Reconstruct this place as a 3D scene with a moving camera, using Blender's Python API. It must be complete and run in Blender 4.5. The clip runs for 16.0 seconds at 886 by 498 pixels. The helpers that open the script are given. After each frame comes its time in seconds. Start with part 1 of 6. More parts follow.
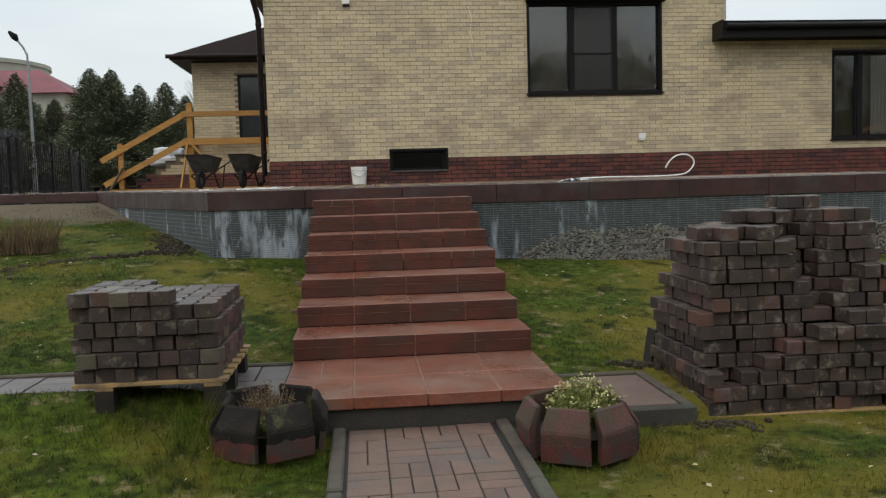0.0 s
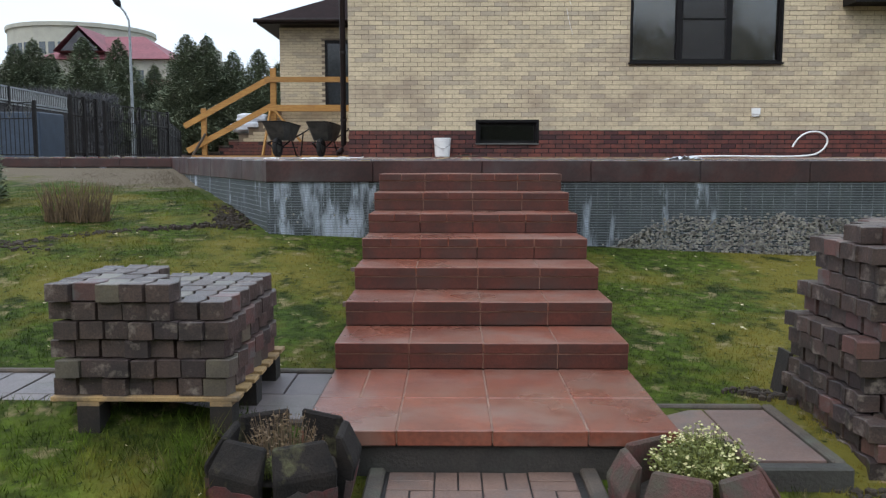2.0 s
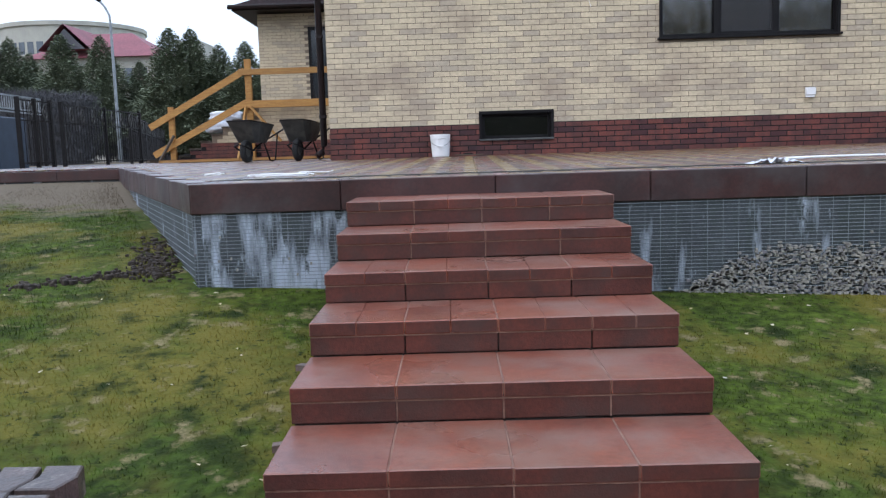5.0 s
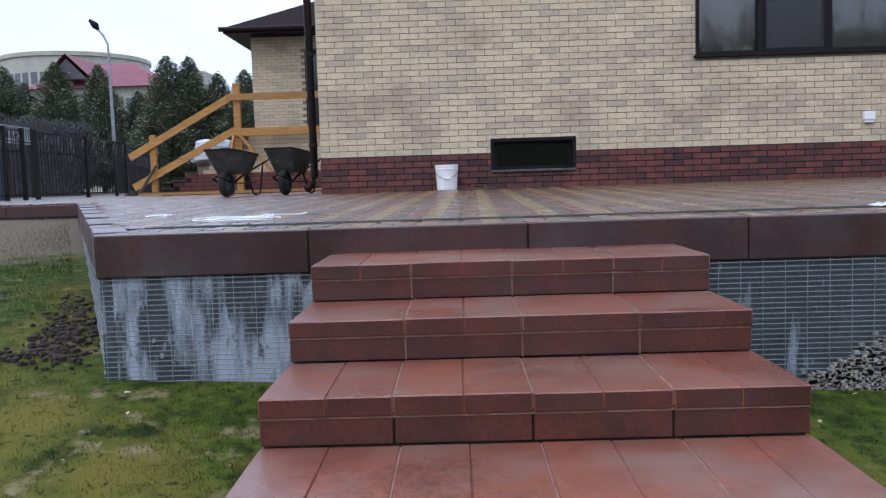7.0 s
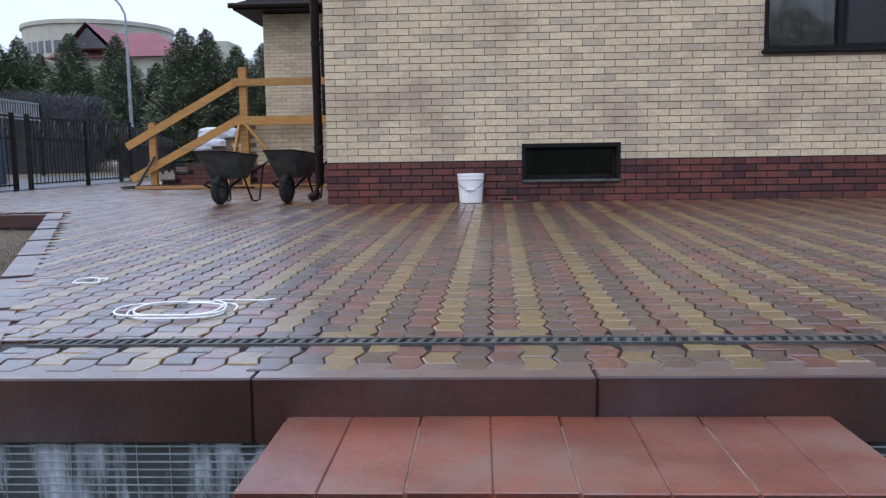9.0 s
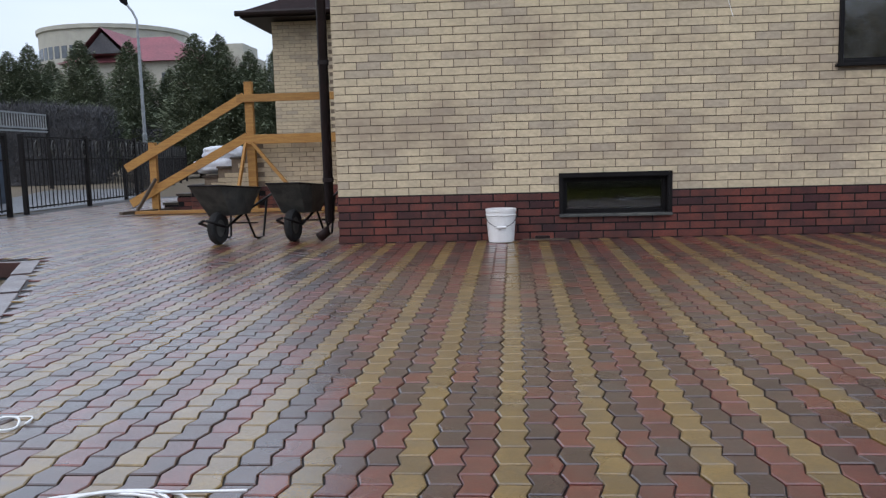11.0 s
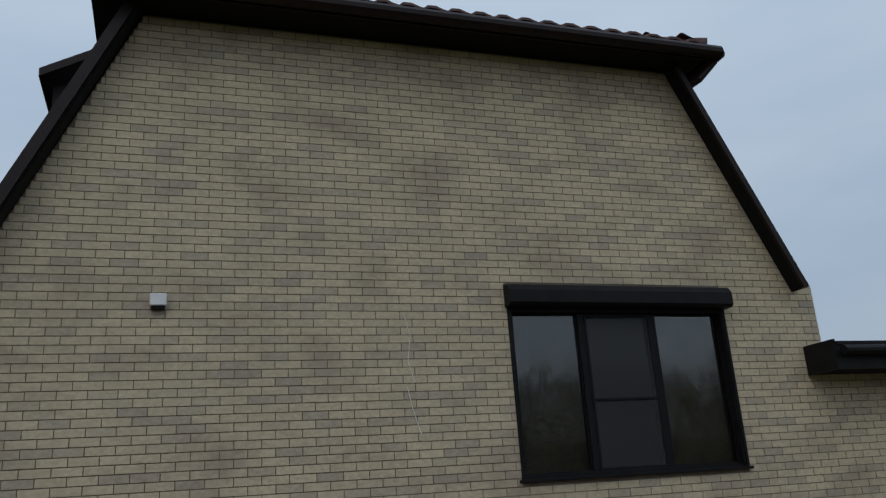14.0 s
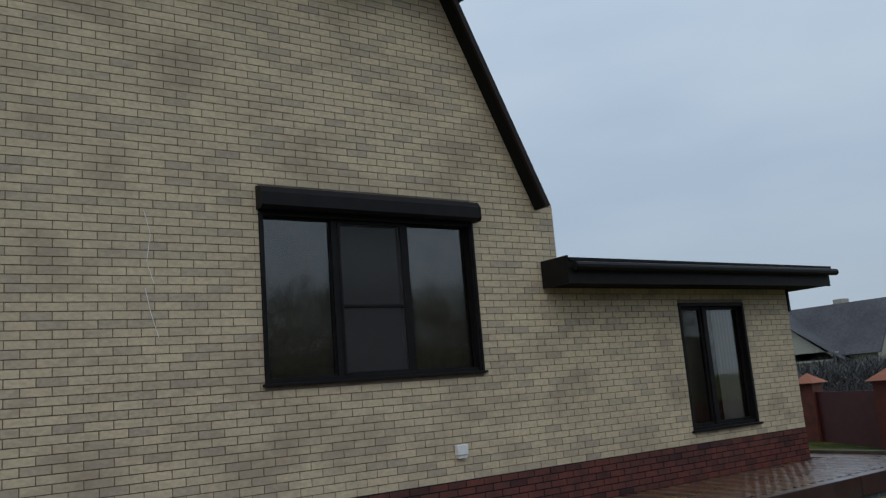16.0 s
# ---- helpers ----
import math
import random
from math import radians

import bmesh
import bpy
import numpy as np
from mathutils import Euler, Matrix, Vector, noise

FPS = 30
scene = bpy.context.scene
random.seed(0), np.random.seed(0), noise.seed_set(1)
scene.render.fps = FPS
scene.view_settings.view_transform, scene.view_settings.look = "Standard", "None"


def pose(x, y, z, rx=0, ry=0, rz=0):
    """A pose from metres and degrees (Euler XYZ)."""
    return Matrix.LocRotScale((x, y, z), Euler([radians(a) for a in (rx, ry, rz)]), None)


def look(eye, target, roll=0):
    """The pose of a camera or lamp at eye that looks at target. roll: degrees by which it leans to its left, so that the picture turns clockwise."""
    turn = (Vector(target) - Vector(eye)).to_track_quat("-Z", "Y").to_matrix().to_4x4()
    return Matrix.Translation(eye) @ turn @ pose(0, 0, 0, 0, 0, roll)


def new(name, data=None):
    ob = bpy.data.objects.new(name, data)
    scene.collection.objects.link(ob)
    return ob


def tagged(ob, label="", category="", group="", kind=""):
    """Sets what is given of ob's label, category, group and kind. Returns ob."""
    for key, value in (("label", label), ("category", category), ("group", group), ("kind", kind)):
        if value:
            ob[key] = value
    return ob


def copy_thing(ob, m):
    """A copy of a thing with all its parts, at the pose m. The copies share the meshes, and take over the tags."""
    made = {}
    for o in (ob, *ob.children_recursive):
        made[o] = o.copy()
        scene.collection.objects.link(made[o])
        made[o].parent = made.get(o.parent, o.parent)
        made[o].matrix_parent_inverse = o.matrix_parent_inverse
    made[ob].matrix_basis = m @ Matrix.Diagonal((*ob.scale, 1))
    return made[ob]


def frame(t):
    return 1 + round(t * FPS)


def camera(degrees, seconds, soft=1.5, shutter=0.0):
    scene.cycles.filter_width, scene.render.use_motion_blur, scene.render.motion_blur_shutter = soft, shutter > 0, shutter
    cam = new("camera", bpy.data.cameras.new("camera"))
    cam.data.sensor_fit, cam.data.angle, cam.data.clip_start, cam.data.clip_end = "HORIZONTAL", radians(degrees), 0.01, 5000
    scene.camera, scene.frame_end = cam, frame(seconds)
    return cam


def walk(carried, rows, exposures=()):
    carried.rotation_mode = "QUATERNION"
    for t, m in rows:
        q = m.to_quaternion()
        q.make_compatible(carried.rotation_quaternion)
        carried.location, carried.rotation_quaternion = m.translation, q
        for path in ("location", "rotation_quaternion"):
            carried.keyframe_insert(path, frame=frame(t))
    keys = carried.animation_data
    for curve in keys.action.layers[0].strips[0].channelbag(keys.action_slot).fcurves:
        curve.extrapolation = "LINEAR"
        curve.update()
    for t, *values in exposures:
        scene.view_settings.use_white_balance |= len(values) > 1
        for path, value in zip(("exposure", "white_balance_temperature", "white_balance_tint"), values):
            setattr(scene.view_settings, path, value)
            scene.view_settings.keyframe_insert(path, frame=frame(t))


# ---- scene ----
cam = camera(56.2, 16.0, soft=1.3)
PATH = [
    (0, (0.338, 0.636, 1.51), (0.532, 2.621, 1.361), -1.6),
    (0.5, (0.395, 0.809, 1.501), (0.494, 2.798, 1.321), -0.6),
    (1, (0.447, 1.049, 1.51), (0.44, 3.041, 1.327), 0.3),
    (1.5, (0.431, 1.38, 1.514), (0.417, 3.371, 1.319), 0.2),
    (2, (0.505, 1.755, 1.514), (0.485, 3.744, 1.305), 0.0),
    (2.5, (0.55, 2.146, 1.529), (0.474, 4.132, 1.304), 0.0),
    (3, (0.506, 2.56, 1.544), (0.427, 4.546, 1.315), -0.6),
    (3.5, (0.553, 3.006, 1.549), (0.502, 4.991, 1.313), -1.9),
    (4, (0.539, 3.471, 1.553), (0.489, 5.456, 1.309), -2.0),
    (4.5, (0.486, 3.898, 1.704), (0.448, 5.882, 1.453), -1.9),
    (4.7, (0.512, 4.039, 1.705), (0.483, 6.024, 1.459), -1.8),
    (6.8, (0.477, 5.764, 1.764), (0.451, 7.757, 1.592), -1.8),
    (7, (0.465, 5.987, 1.747), (0.428, 7.98, 1.583), -1.8),
    (7.5, (0.408, 6.456, 1.903), (0.392, 8.448, 1.731), -2.0),
    (8, (0.453, 6.922, 1.987), (0.432, 8.911, 1.774), -1.6),
    (8.5, (0.456, 7.273, 2.116), (0.377, 9.26, 1.902), -1.4),
    (8.7, (0.46, 7.38, 2.165), (0.372, 9.365, 1.939), -1.0),
    (11, (0.303, 8.856, 2.605), (0.168, 10.838, 2.372), -1.6),
    (11.5, (0.283, 9.101, 2.762), (0.081, 11.085, 2.612), -1.2),
    (12, (0.167, 9.364, 2.862), (0.034, 11.359, 2.872), -0.6),
    (12.5, (0.134, 9.53, 3.021), (0.237, 11.511, 3.269), -0.6),
    (13, (0.184, 9.605, 3.129), (0.571, 11.521, 3.549), -1.2),
    (13.5, (0.26, 9.576, 3.191), (0.805, 11.428, 3.712), -2.4),
    (14, (0.249, 9.595, 3.259), (0.88, 11.402, 3.84), -4.0),
    (14.5, (0.31, 9.633, 3.292), (1.073, 11.391, 3.865), -4.6),
    (15, (0.355, 9.644, 3.288), (1.295, 11.333, 3.8), -4.9),
    (15.5, (0.424, 9.696, 3.245), (1.499, 11.327, 3.671), -5.0),
    (16, (0.451, 9.69, 3.187), (1.586, 11.302, 3.527), -4.6),
]
EXPOSURES = [(0.0, 0.42, 7750, 10), (1.0, 0.78, 7450, 11), (2.0, 0.88, 6750, 12), (4.5, 1.05, 6250, 15), (7.5, 0.84, 6100, 19), (11.0, 0.62, 6600, 16), (11.5, 0.48, 6750, 15), (12.5, 0.0, 6400, 10), (13.5, -0.36, 6400, 9), (14.5, -0.5, 6400, 9), (16.0, -0.32, 6450, 9)]
walk(cam, [(t, look(eye, target, roll)) for t, eye, target, roll in PATH], EXPOSURES)
SKY = 1.0        # brightness of the overcast sky
STRIPE_X = -0.01  # where an ochre stripe of the terrace runs

# ---- world and light ----
world = bpy.data.worlds.new("overcast")
scene.world = world
world.use_nodes = True
wn, wl = world.node_tree.nodes, world.node_tree.links
wn.clear()
sky = wn.new("ShaderNodeTexSky")
sky.sky_type, sky.sun_disc = "NISHITA", False
sky.sun_elevation, sky.sun_rotation = radians(38), radians(215)
sky.air_density, sky.dust_density = 1.0, 3.0
wscale = wn.new("ShaderNodeVectorMath")
wscale.operation = "SCALE"
wscale.inputs[3].default_value = 0.1
wcoord = wn.new("ShaderNodeTexCoord")
wmap = wn.new("ShaderNodeMapping")
wmap.inputs["Scale"].default_value = (1.2, 1.2, 4.0)
wnoise = wn.new("ShaderNodeTexNoise")
wnoise.inputs["Scale"].default_value, wnoise.inputs["Detail"].default_value = 2.0, 3.0
wramp = wn.new("ShaderNodeValToRGB")
wramp.color_ramp.elements[0].position, wramp.color_ramp.elements[1].position = 0.3, 0.75
wramp.color_ramp.elements[0].color = (0.47, 0.58, 0.72, 1)
wramp.color_ramp.elements[1].color = (0.60, 0.70, 0.81, 1)
wmix = wn.new("ShaderNodeMixRGB")
wmix.inputs[0].default_value = 0.88
wbg = wn.new("ShaderNodeBackground")
wbg.inputs[1].default_value = SKY
wout = wn.new("ShaderNodeOutputWorld")
wl.new(sky.outputs[0], wscale.inputs[0])
wl.new(wcoord.outputs["Generated"], wmap.inputs[0])
wl.new(wmap.outputs[0], wnoise.inputs["Vector"])
wl.new(wnoise.outputs[0], wramp.inputs[0])
wl.new(wscale.outputs[0], wmix.inputs[1])
wl.new(wramp.outputs[0], wmix.inputs[2])
wsep = wn.new("ShaderNodeSeparateXYZ")
wgrad = wn.new("ShaderNodeMapRange")
wgrad.inputs[1].default_value, wgrad.inputs[2].default_value = 0.0, 1.0
wgrad.inputs[3].default_value, wgrad.inputs[4].default_value = 0.94, 1.65
wlift = wn.new("ShaderNodeVectorMath")
wlift.operation = "SCALE"
wl.new(wcoord.outputs["Generated"], wsep.inputs[0])
wl.new(wsep.outputs[2], wgrad.inputs[0])
wl.new(wmix.outputs[0], wlift.inputs[0])
wl.new(wgrad.outputs[0], wlift.inputs[3])
wl.new(wlift.outputs[0], wbg.inputs[0])
wl.new(wbg.outputs[0], wout.inputs[0])
sun_data = bpy.data.lights.new("sun", "SUN")
sun_data.energy, sun_data.angle, sun_data.color = 0.4, radians(30), (1.0, 0.97, 0.92)
sun = new("sun", sun_data)
sun.matrix_world = look((-8, -12, 15), (0, 0, 0))


# ---- materials ----
def material(name, a, b=None, rough=0.8, scale=8.0, vary=0.0, bump=0.0, bump_scale=60.0, metal=0.0, stain=None, stain_scale=0.8, stain_at=(0.5, 0.65), rough_vary=0.0, spec=0.5, stretch=(1, 1, 1), grain=0.12, wet=0.0):
    """A surface of two mixed colours, a fine grain, stains, relief, and a tone that differs from piece to piece (vary)."""
    m = bpy.data.materials.new(name)
    m.use_nodes = True
    n, l = m.node_tree.nodes, m.node_tree.links
    bsdf = n["Principled BSDF"]
    bsdf.inputs["Metallic"].default_value = metal
    bsdf.inputs["Coat Weight"].default_value, bsdf.inputs["Coat Roughness"].default_value, bsdf.inputs["Coat IOR"].default_value = wet, 0.27, 1.45
    bsdf.inputs["Specular IOR Level"].default_value = spec
    geo = n.new("ShaderNodeNewGeometry")
    mp = n.new("ShaderNodeMapping")
    mp.inputs["Scale"].default_value = stretch
    l.new(geo.outputs["Position"], mp.inputs[0])

    def noise_of(s, detail=4.0, rough_=0.55):
        t = n.new("ShaderNodeTexNoise")
        t.inputs["Scale"].default_value, t.inputs["Detail"].default_value, t.inputs["Roughness"].default_value = s, detail, rough_
        l.new(mp.outputs[0], t.inputs["Vector"])
        return t.outputs[0]

    def ramp_of(v, p0, p1):
        r = n.new("ShaderNodeMapRange")
        r.inputs[1].default_value, r.inputs[2].default_value = p0, p1
        l.new(v, r.inputs[0])
        return r.outputs[0]

    def mixed(fac, c1, c2, mode="MIX", amount=None):
        x = n.new("ShaderNodeMixRGB")
        x.blend_type = mode
        for i, c in ((1, c1), (2, c2)):
            if isinstance(c, tuple):
                x.inputs[i].default_value = (*c, 1)
            else:
                l.new(c, x.inputs[i])
        if amount is not None:
            x.inputs[0].default_value = amount
        else:
            l.new(fac, x.inputs[0])
        return x.outputs[0]

    b = b or tuple(c * 0.75 for c in a)
    col = mixed(ramp_of(noise_of(scale), 0.35, 0.65), a, b)
    fine = noise_of(scale * 14, 2.0)
    col = mixed(None, col, mixed(ramp_of(fine, 0.3, 0.7), (1 - grain * 2,) * 3, (1 + grain,) * 3), "MULTIPLY", 1.0)
    if vary:
        info = n.new("ShaderNodeObjectInfo")
        add = n.new("ShaderNodeMath")
        add.operation = "ADD"
        l.new(info.outputs["Random"], add.inputs[0])
        l.new(geo.outputs["Random Per Island"], add.inputs[1])
        fr = n.new("ShaderNodeMath")
        fr.operation = "FRACT"
        l.new(add.outputs[0], fr.inputs[0])
        cr = n.new("ShaderNodeValToRGB")
        cr.color_ramp.interpolation = "LINEAR"
        cr.color_ramp.elements[0].color = (1 - vary, 1 - vary, 1 - vary * 0.7, 1)
        cr.color_ramp.elements[1].color = (1 + vary * 0.35, 1 + vary * 0.3, 1 + vary * 0.2, 1)
        e = cr.color_ramp.elements.new(0.35)
        e.color = (1, 0.99, 0.97, 1)
        l.new(fr.outputs[0], cr.inputs[0])
        col = mixed(None, col, cr.outputs[0], "MULTIPLY", 1.0)
    if stain:
        col = mixed(ramp_of(noise_of(stain_scale, 5.0, 0.65), *stain_at), col, stain)
    l.new(col, bsdf.inputs["Base Color"])
    if rough_vary:
        rr = n.new("ShaderNodeMapRange")
        rr.inputs[1].default_value, rr.inputs[2].default_value = 0.35, 0.65
        rr.inputs[3].default_value, rr.inputs[4].default_value = max(0.02, rough - rough_vary), min(1, rough + rough_vary)
        l.new(noise_of(1.3, 4.0), rr.inputs[0])
        l.new(rr.outputs[0], bsdf.inputs["Roughness"])
    else:
        bsdf.inputs["Roughness"].default_value = rough
    if bump:
        bp = n.new("ShaderNodeBump")
        bp.inputs["Strength"].default_value, bp.inputs["Distance"].default_value = min(1.0, bump), 0.01
        l.new(noise_of(bump_scale, 4.0), bp.inputs["Height"])
        l.new(bp.outputs[0], bsdf.inputs["Normal"])
    return m


CREAM = material("cream_clinker", (0.590, 0.495, 0.340), (0.515, 0.43, 0.30), 0.75, 1.6, vary=0.22, bump=0.3, bump_scale=90, stain=(0.345, 0.27, 0.195), stain_scale=1.0, stain_at=(0.50, 0.72), grain=0.07, stretch=(0.8, 1, 1.3))
CREAM_JOINT = material("grey_brown_mortar", (0.245, 0.195, 0.145), (0.19, 0.15, 0.115), 0.95, 10, bump=0.4)
DARK_BRICK = material("dark_red_clinker", (0.145, 0.037, 0.026), (0.078, 0.026, 0.021), 0.55, 5, vary=0.6, bump=0.3, bump_scale=70, rough_vary=0.12)
DARK_JOINT = material("black_mortar", (0.014, 0.013, 0.014), None, 0.95, 10, bump=0.4)
PAVE_YELLOW = material("ochre_paver", (0.215, 0.135, 0.040), (0.160, 0.100, 0.034), 0.32, 6, vary=0.28, bump=0.18, bump_scale=160, stain=(0.12, 0.09, 0.065), stain_scale=2.0, stain_at=(0.56, 0.75), rough_vary=0.10, wet=1.0)
PAVE_RED = material("red_paver", (0.150, 0.037, 0.024), (0.100, 0.029, 0.021), 0.32, 6, vary=0.35, bump=0.18, bump_scale=160, stain=(0.075, 0.05, 0.045), stain_scale=2.0, stain_at=(0.56, 0.75), rough_vary=0.10, wet=1.0)
PAVE_DARK = material("brown_paver", (0.072, 0.033, 0.024), (0.050, 0.027, 0.021), 0.32, 6, vary=0.35, bump=0.18, bump_scale=160, stain=(0.055, 0.045, 0.042), stain_scale=2.0, stain_at=(0.56, 0.75), rough_vary=0.10, wet=1.0)
SAND = material("wet_joint_sand", (0.020, 0.016, 0.014), (0.012, 0.010, 0.009), 0.7, 20, bump=0.5)
# paler than COPING: the sheen of sky on wet tops is painted in
COPING_TOP = material("wet_concrete_top_sheen", (0.135, 0.082, 0.068), (0.10, 0.060, 0.050), 0.4, 4, vary=0.2, bump=0.25, bump_scale=120, stain=(0.17, 0.13, 0.115), stain_scale=2.4, rough_vary=0.1, wet=0.9)
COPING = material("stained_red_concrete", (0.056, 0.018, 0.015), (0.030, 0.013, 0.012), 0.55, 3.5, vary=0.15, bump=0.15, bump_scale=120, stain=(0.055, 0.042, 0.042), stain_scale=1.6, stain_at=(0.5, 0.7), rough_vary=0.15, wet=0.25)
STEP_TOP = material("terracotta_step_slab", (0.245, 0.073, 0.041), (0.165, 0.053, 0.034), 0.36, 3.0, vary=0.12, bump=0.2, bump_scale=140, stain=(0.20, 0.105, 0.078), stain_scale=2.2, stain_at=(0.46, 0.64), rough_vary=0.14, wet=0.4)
# the step red again, darkened: the shade of upright faces is in the colour
STEP_FACE = material("shaded_red_step_face", (0.108, 0.027, 0.017), (0.060, 0.018, 0.012), 0.5, 4.0, vary=0.22, bump=0.25, bump_scale=120, stain=(0.055, 0.030, 0.024), stain_scale=2.5, stain_at=(0.5, 0.72))
GROUT = material("pale_mortar", (0.27, 0.165, 0.12), (0.16, 0.09, 0.065), 0.9, 12, bump=0.3)
CONCRETE = material("dark_wet_concrete", (0.047, 0.041, 0.035), (0.028, 0.025, 0.022), 0.8, 6, bump=0.5, bump_scale=60, stain=(0.05, 0.048, 0.04), stain_scale=3)
CURB = material("weathered_curb", (0.092, 0.070, 0.054), (0.055, 0.044, 0.036), 0.8, 8, vary=0.15, bump=0.4, bump_scale=90, stain=(0.08, 0.08, 0.06), stain_scale=3)
PATH_SLAB = material("pink_grey_slab", (0.190, 0.118, 0.092), (0.145, 0.094, 0.076), 0.6, 7, vary=0.14, bump=0.4, bump_scale=120, stain=(0.12, 0.10, 0.09), stain_scale=3, stain_at=(0.5, 0.7))
GREY_SLAB = material("grey_slab", (0.165, 0.135, 0.128), (0.120, 0.102, 0.098), 0.6, 7, vary=0.2, bump=0.3, bump_scale=120, stain=(0.10, 0.09, 0.08), stain_scale=3, wet=0.3)
BRICK_A = material("violet_brown_stone", (0.068, 0.041, 0.034), (0.034, 0.022, 0.019), 0.66, 9, vary=0.40, bump=0.5, bump_scale=80, wet=0.5, stain=(0.20, 0.165, 0.135), stain_scale=11, stain_at=(0.56, 0.72), grain=0.2)
BRICK_B = material("old_red_stone", (0.115, 0.048, 0.040), (0.075, 0.038, 0.033), 0.62, 9, vary=0.35, wet=0.7, bump=0.4, bump_scale=110, stain=(0.10, 0.09, 0.085), stain_scale=7)
BRICK_C = material("mossy_buff_stone", (0.13, 0.108, 0.070), (0.085, 0.068, 0.050), 0.66, 9, vary=0.3, wet=0.6, bump=0.4, bump_scale=110, stain=(0.09, 0.08, 0.06), stain_scale=7)
PINE = material("raw_pine", (0.46, 0.245, 0.065), (0.35, 0.17, 0.045), 0.7, 9, vary=0.2, bump=0.2, stretch=(0.4, 1, 3), stain=(0.22, 0.13, 0.055), stain_scale=2.2, stain_at=(0.58, 0.78))
PALLET = material("pallet_wood", (0.42, 0.27, 0.115), (0.28, 0.18, 0.085), 0.8, 9, vary=0.3, bump=0.3, stain=(0.13, 0.095, 0.06), stain_scale=4)
BLACK = material("black_coated_metal", (0.007, 0.006, 0.007), (0.011, 0.010, 0.010), 0.5, 5, spec=0.18)
BLACK_MATT = material("matt_black", (0.010, 0.009, 0.009), None, 0.8, 5, spec=0.2)
BROWN_METAL = material("dark_brown_metal", (0.020, 0.010, 0.009), (0.013, 0.008, 0.007), 0.45, 5, spec=0.22)
ROOF_TILE = material("brown_roof_tile", (0.120, 0.050, 0.042), (0.075, 0.034, 0.030), 0.7, 6, vary=0.3, bump=0.3)
RUBBER = material("black_rubber", (0.02, 0.02, 0.02), None, 0.85, 5, bump=0.4)
GALV = material("scratched_grey_steel", (0.085, 0.088, 0.082), (0.05, 0.052, 0.05), 0.6, 7, metal=0.2, bump=0.25, stain=(0.10, 0.10, 0.09), stain_scale=5)
WHITE = material("white_plastic", (0.80, 0.80, 0.79), (0.74, 0.74, 0.73), 0.45, 7, stain=(0.55, 0.53, 0.50), stain_scale=9, stain_at=(0.66, 0.85), grain=0.03)
SACK = material("white_woven_sack", (0.66, 0.69, 0.74), (0.55, 0.58, 0.64), 0.6, 6, bump=0.5, bump_scale=30)
WHITE_WALL = material("pale_render", (0.40, 0.39, 0.33), (0.34, 0.335, 0.29), 0.9, 0.5, grain=0.03)
RED_ROOF = material("red_metal_roof", (0.24, 0.07, 0.085), (0.19, 0.06, 0.072), 0.7, 0.4)
GREY_ROOF = material("grey_roof", (0.09, 0.09, 0.10), (0.06, 0.06, 0.07), 0.8, 0.5)
FAR_GLASS = material("far_window", (0.10, 0.12, 0.14), None, 0.2, 1)
POLE = material("galvanised_pole", (0.30, 0.32, 0.33), (0.22, 0.24, 0.25), 0.5, 3, metal=0.3)
ASPHALT = material("wet_asphalt", (0.075, 0.078, 0.085), (0.055, 0.057, 0.063), 0.5, 1.5, bump=0.4, bump_scale=80, wet=0.6)
EARTH = material("bare_earth", (0.050, 0.036, 0.025), (0.028, 0.021, 0.016), 0.95, 9, bump=1.0, bump_scale=25)
# distance haze is mixed into this foliage colour, so it is paler than needles
CONIFER = material("haze_pale_conifer", (0.145, 0.175, 0.115), (0.180, 0.205, 0.140), 0.95, 0.6, vary=0.3, spec=0.03)
HEDGE = material("bare_hedge_twigs", (0.075, 0.077, 0.082), (0.095, 0.095, 0.098), 0.9, 0.5, vary=0.3, spec=0.1)
BELT = material("hazy_bare_wood", (0.15, 0.14, 0.10), (0.11, 0.115, 0.09), 0.95, 0.25, vary=0.3, spec=0.1)
# for the dark leaning slab, and for pallet blocks with shade painted in
DARK_WOOD = material("dark_wood_and_foot_shade", (0.026, 0.019, 0.014), (0.015, 0.012, 0.010), 0.95, 9, bump=0.4)
BARK = material("bark", (0.10, 0.075, 0.055), None, 0.9, 20, bump=0.6)
TWIG = material("dry_twig", (0.17, 0.115, 0.060), (0.095, 0.062, 0.038), 0.9, 20, vary=0.3)
LEAF_G = material("small_green_leaf", (0.20, 0.22, 0.055), (0.13, 0.15, 0.040), 0.7, 20, vary=0.4)
PETAL = material("cream_petal", (0.70, 0.64, 0.36), (0.5, 0.48, 0.20), 0.7, 20)
PLANTER_TOP = material("mossy_dark_concrete", (0.024, 0.019, 0.016), (0.013, 0.011, 0.010), 0.9, 8, spec=0.25, bump=0.6, bump_scale=70, stain=(0.11, 0.105, 0.05), stain_scale=5, stain_at=(0.56, 0.72))
PLANTER_PINK = material("rusty_pink_concrete", (0.105, 0.042, 0.034), (0.055, 0.030, 0.025), 0.85, 8, bump=0.6, bump_scale=70, stain=(0.06, 0.055, 0.035), stain_scale=4, stain_at=(0.48, 0.66))
PLANTER_RED = material("flaking_red_concrete", (0.115, 0.028, 0.024), (0.06, 0.022, 0.020), 0.75, 8, bump=0.5, bump_scale=70, stain=(0.05, 0.042, 0.038), stain_scale=4, stain_at=(0.5, 0.62))
MESH_WIRE = material("galvanised_mesh", (0.27, 0.31, 0.33), None, 0.6, 9)
PEBBLE = material("grey_pebbles", (0.36, 0.35, 0.31), (0.23, 0.22, 0.20), 0.8, 30, vary=0.45)
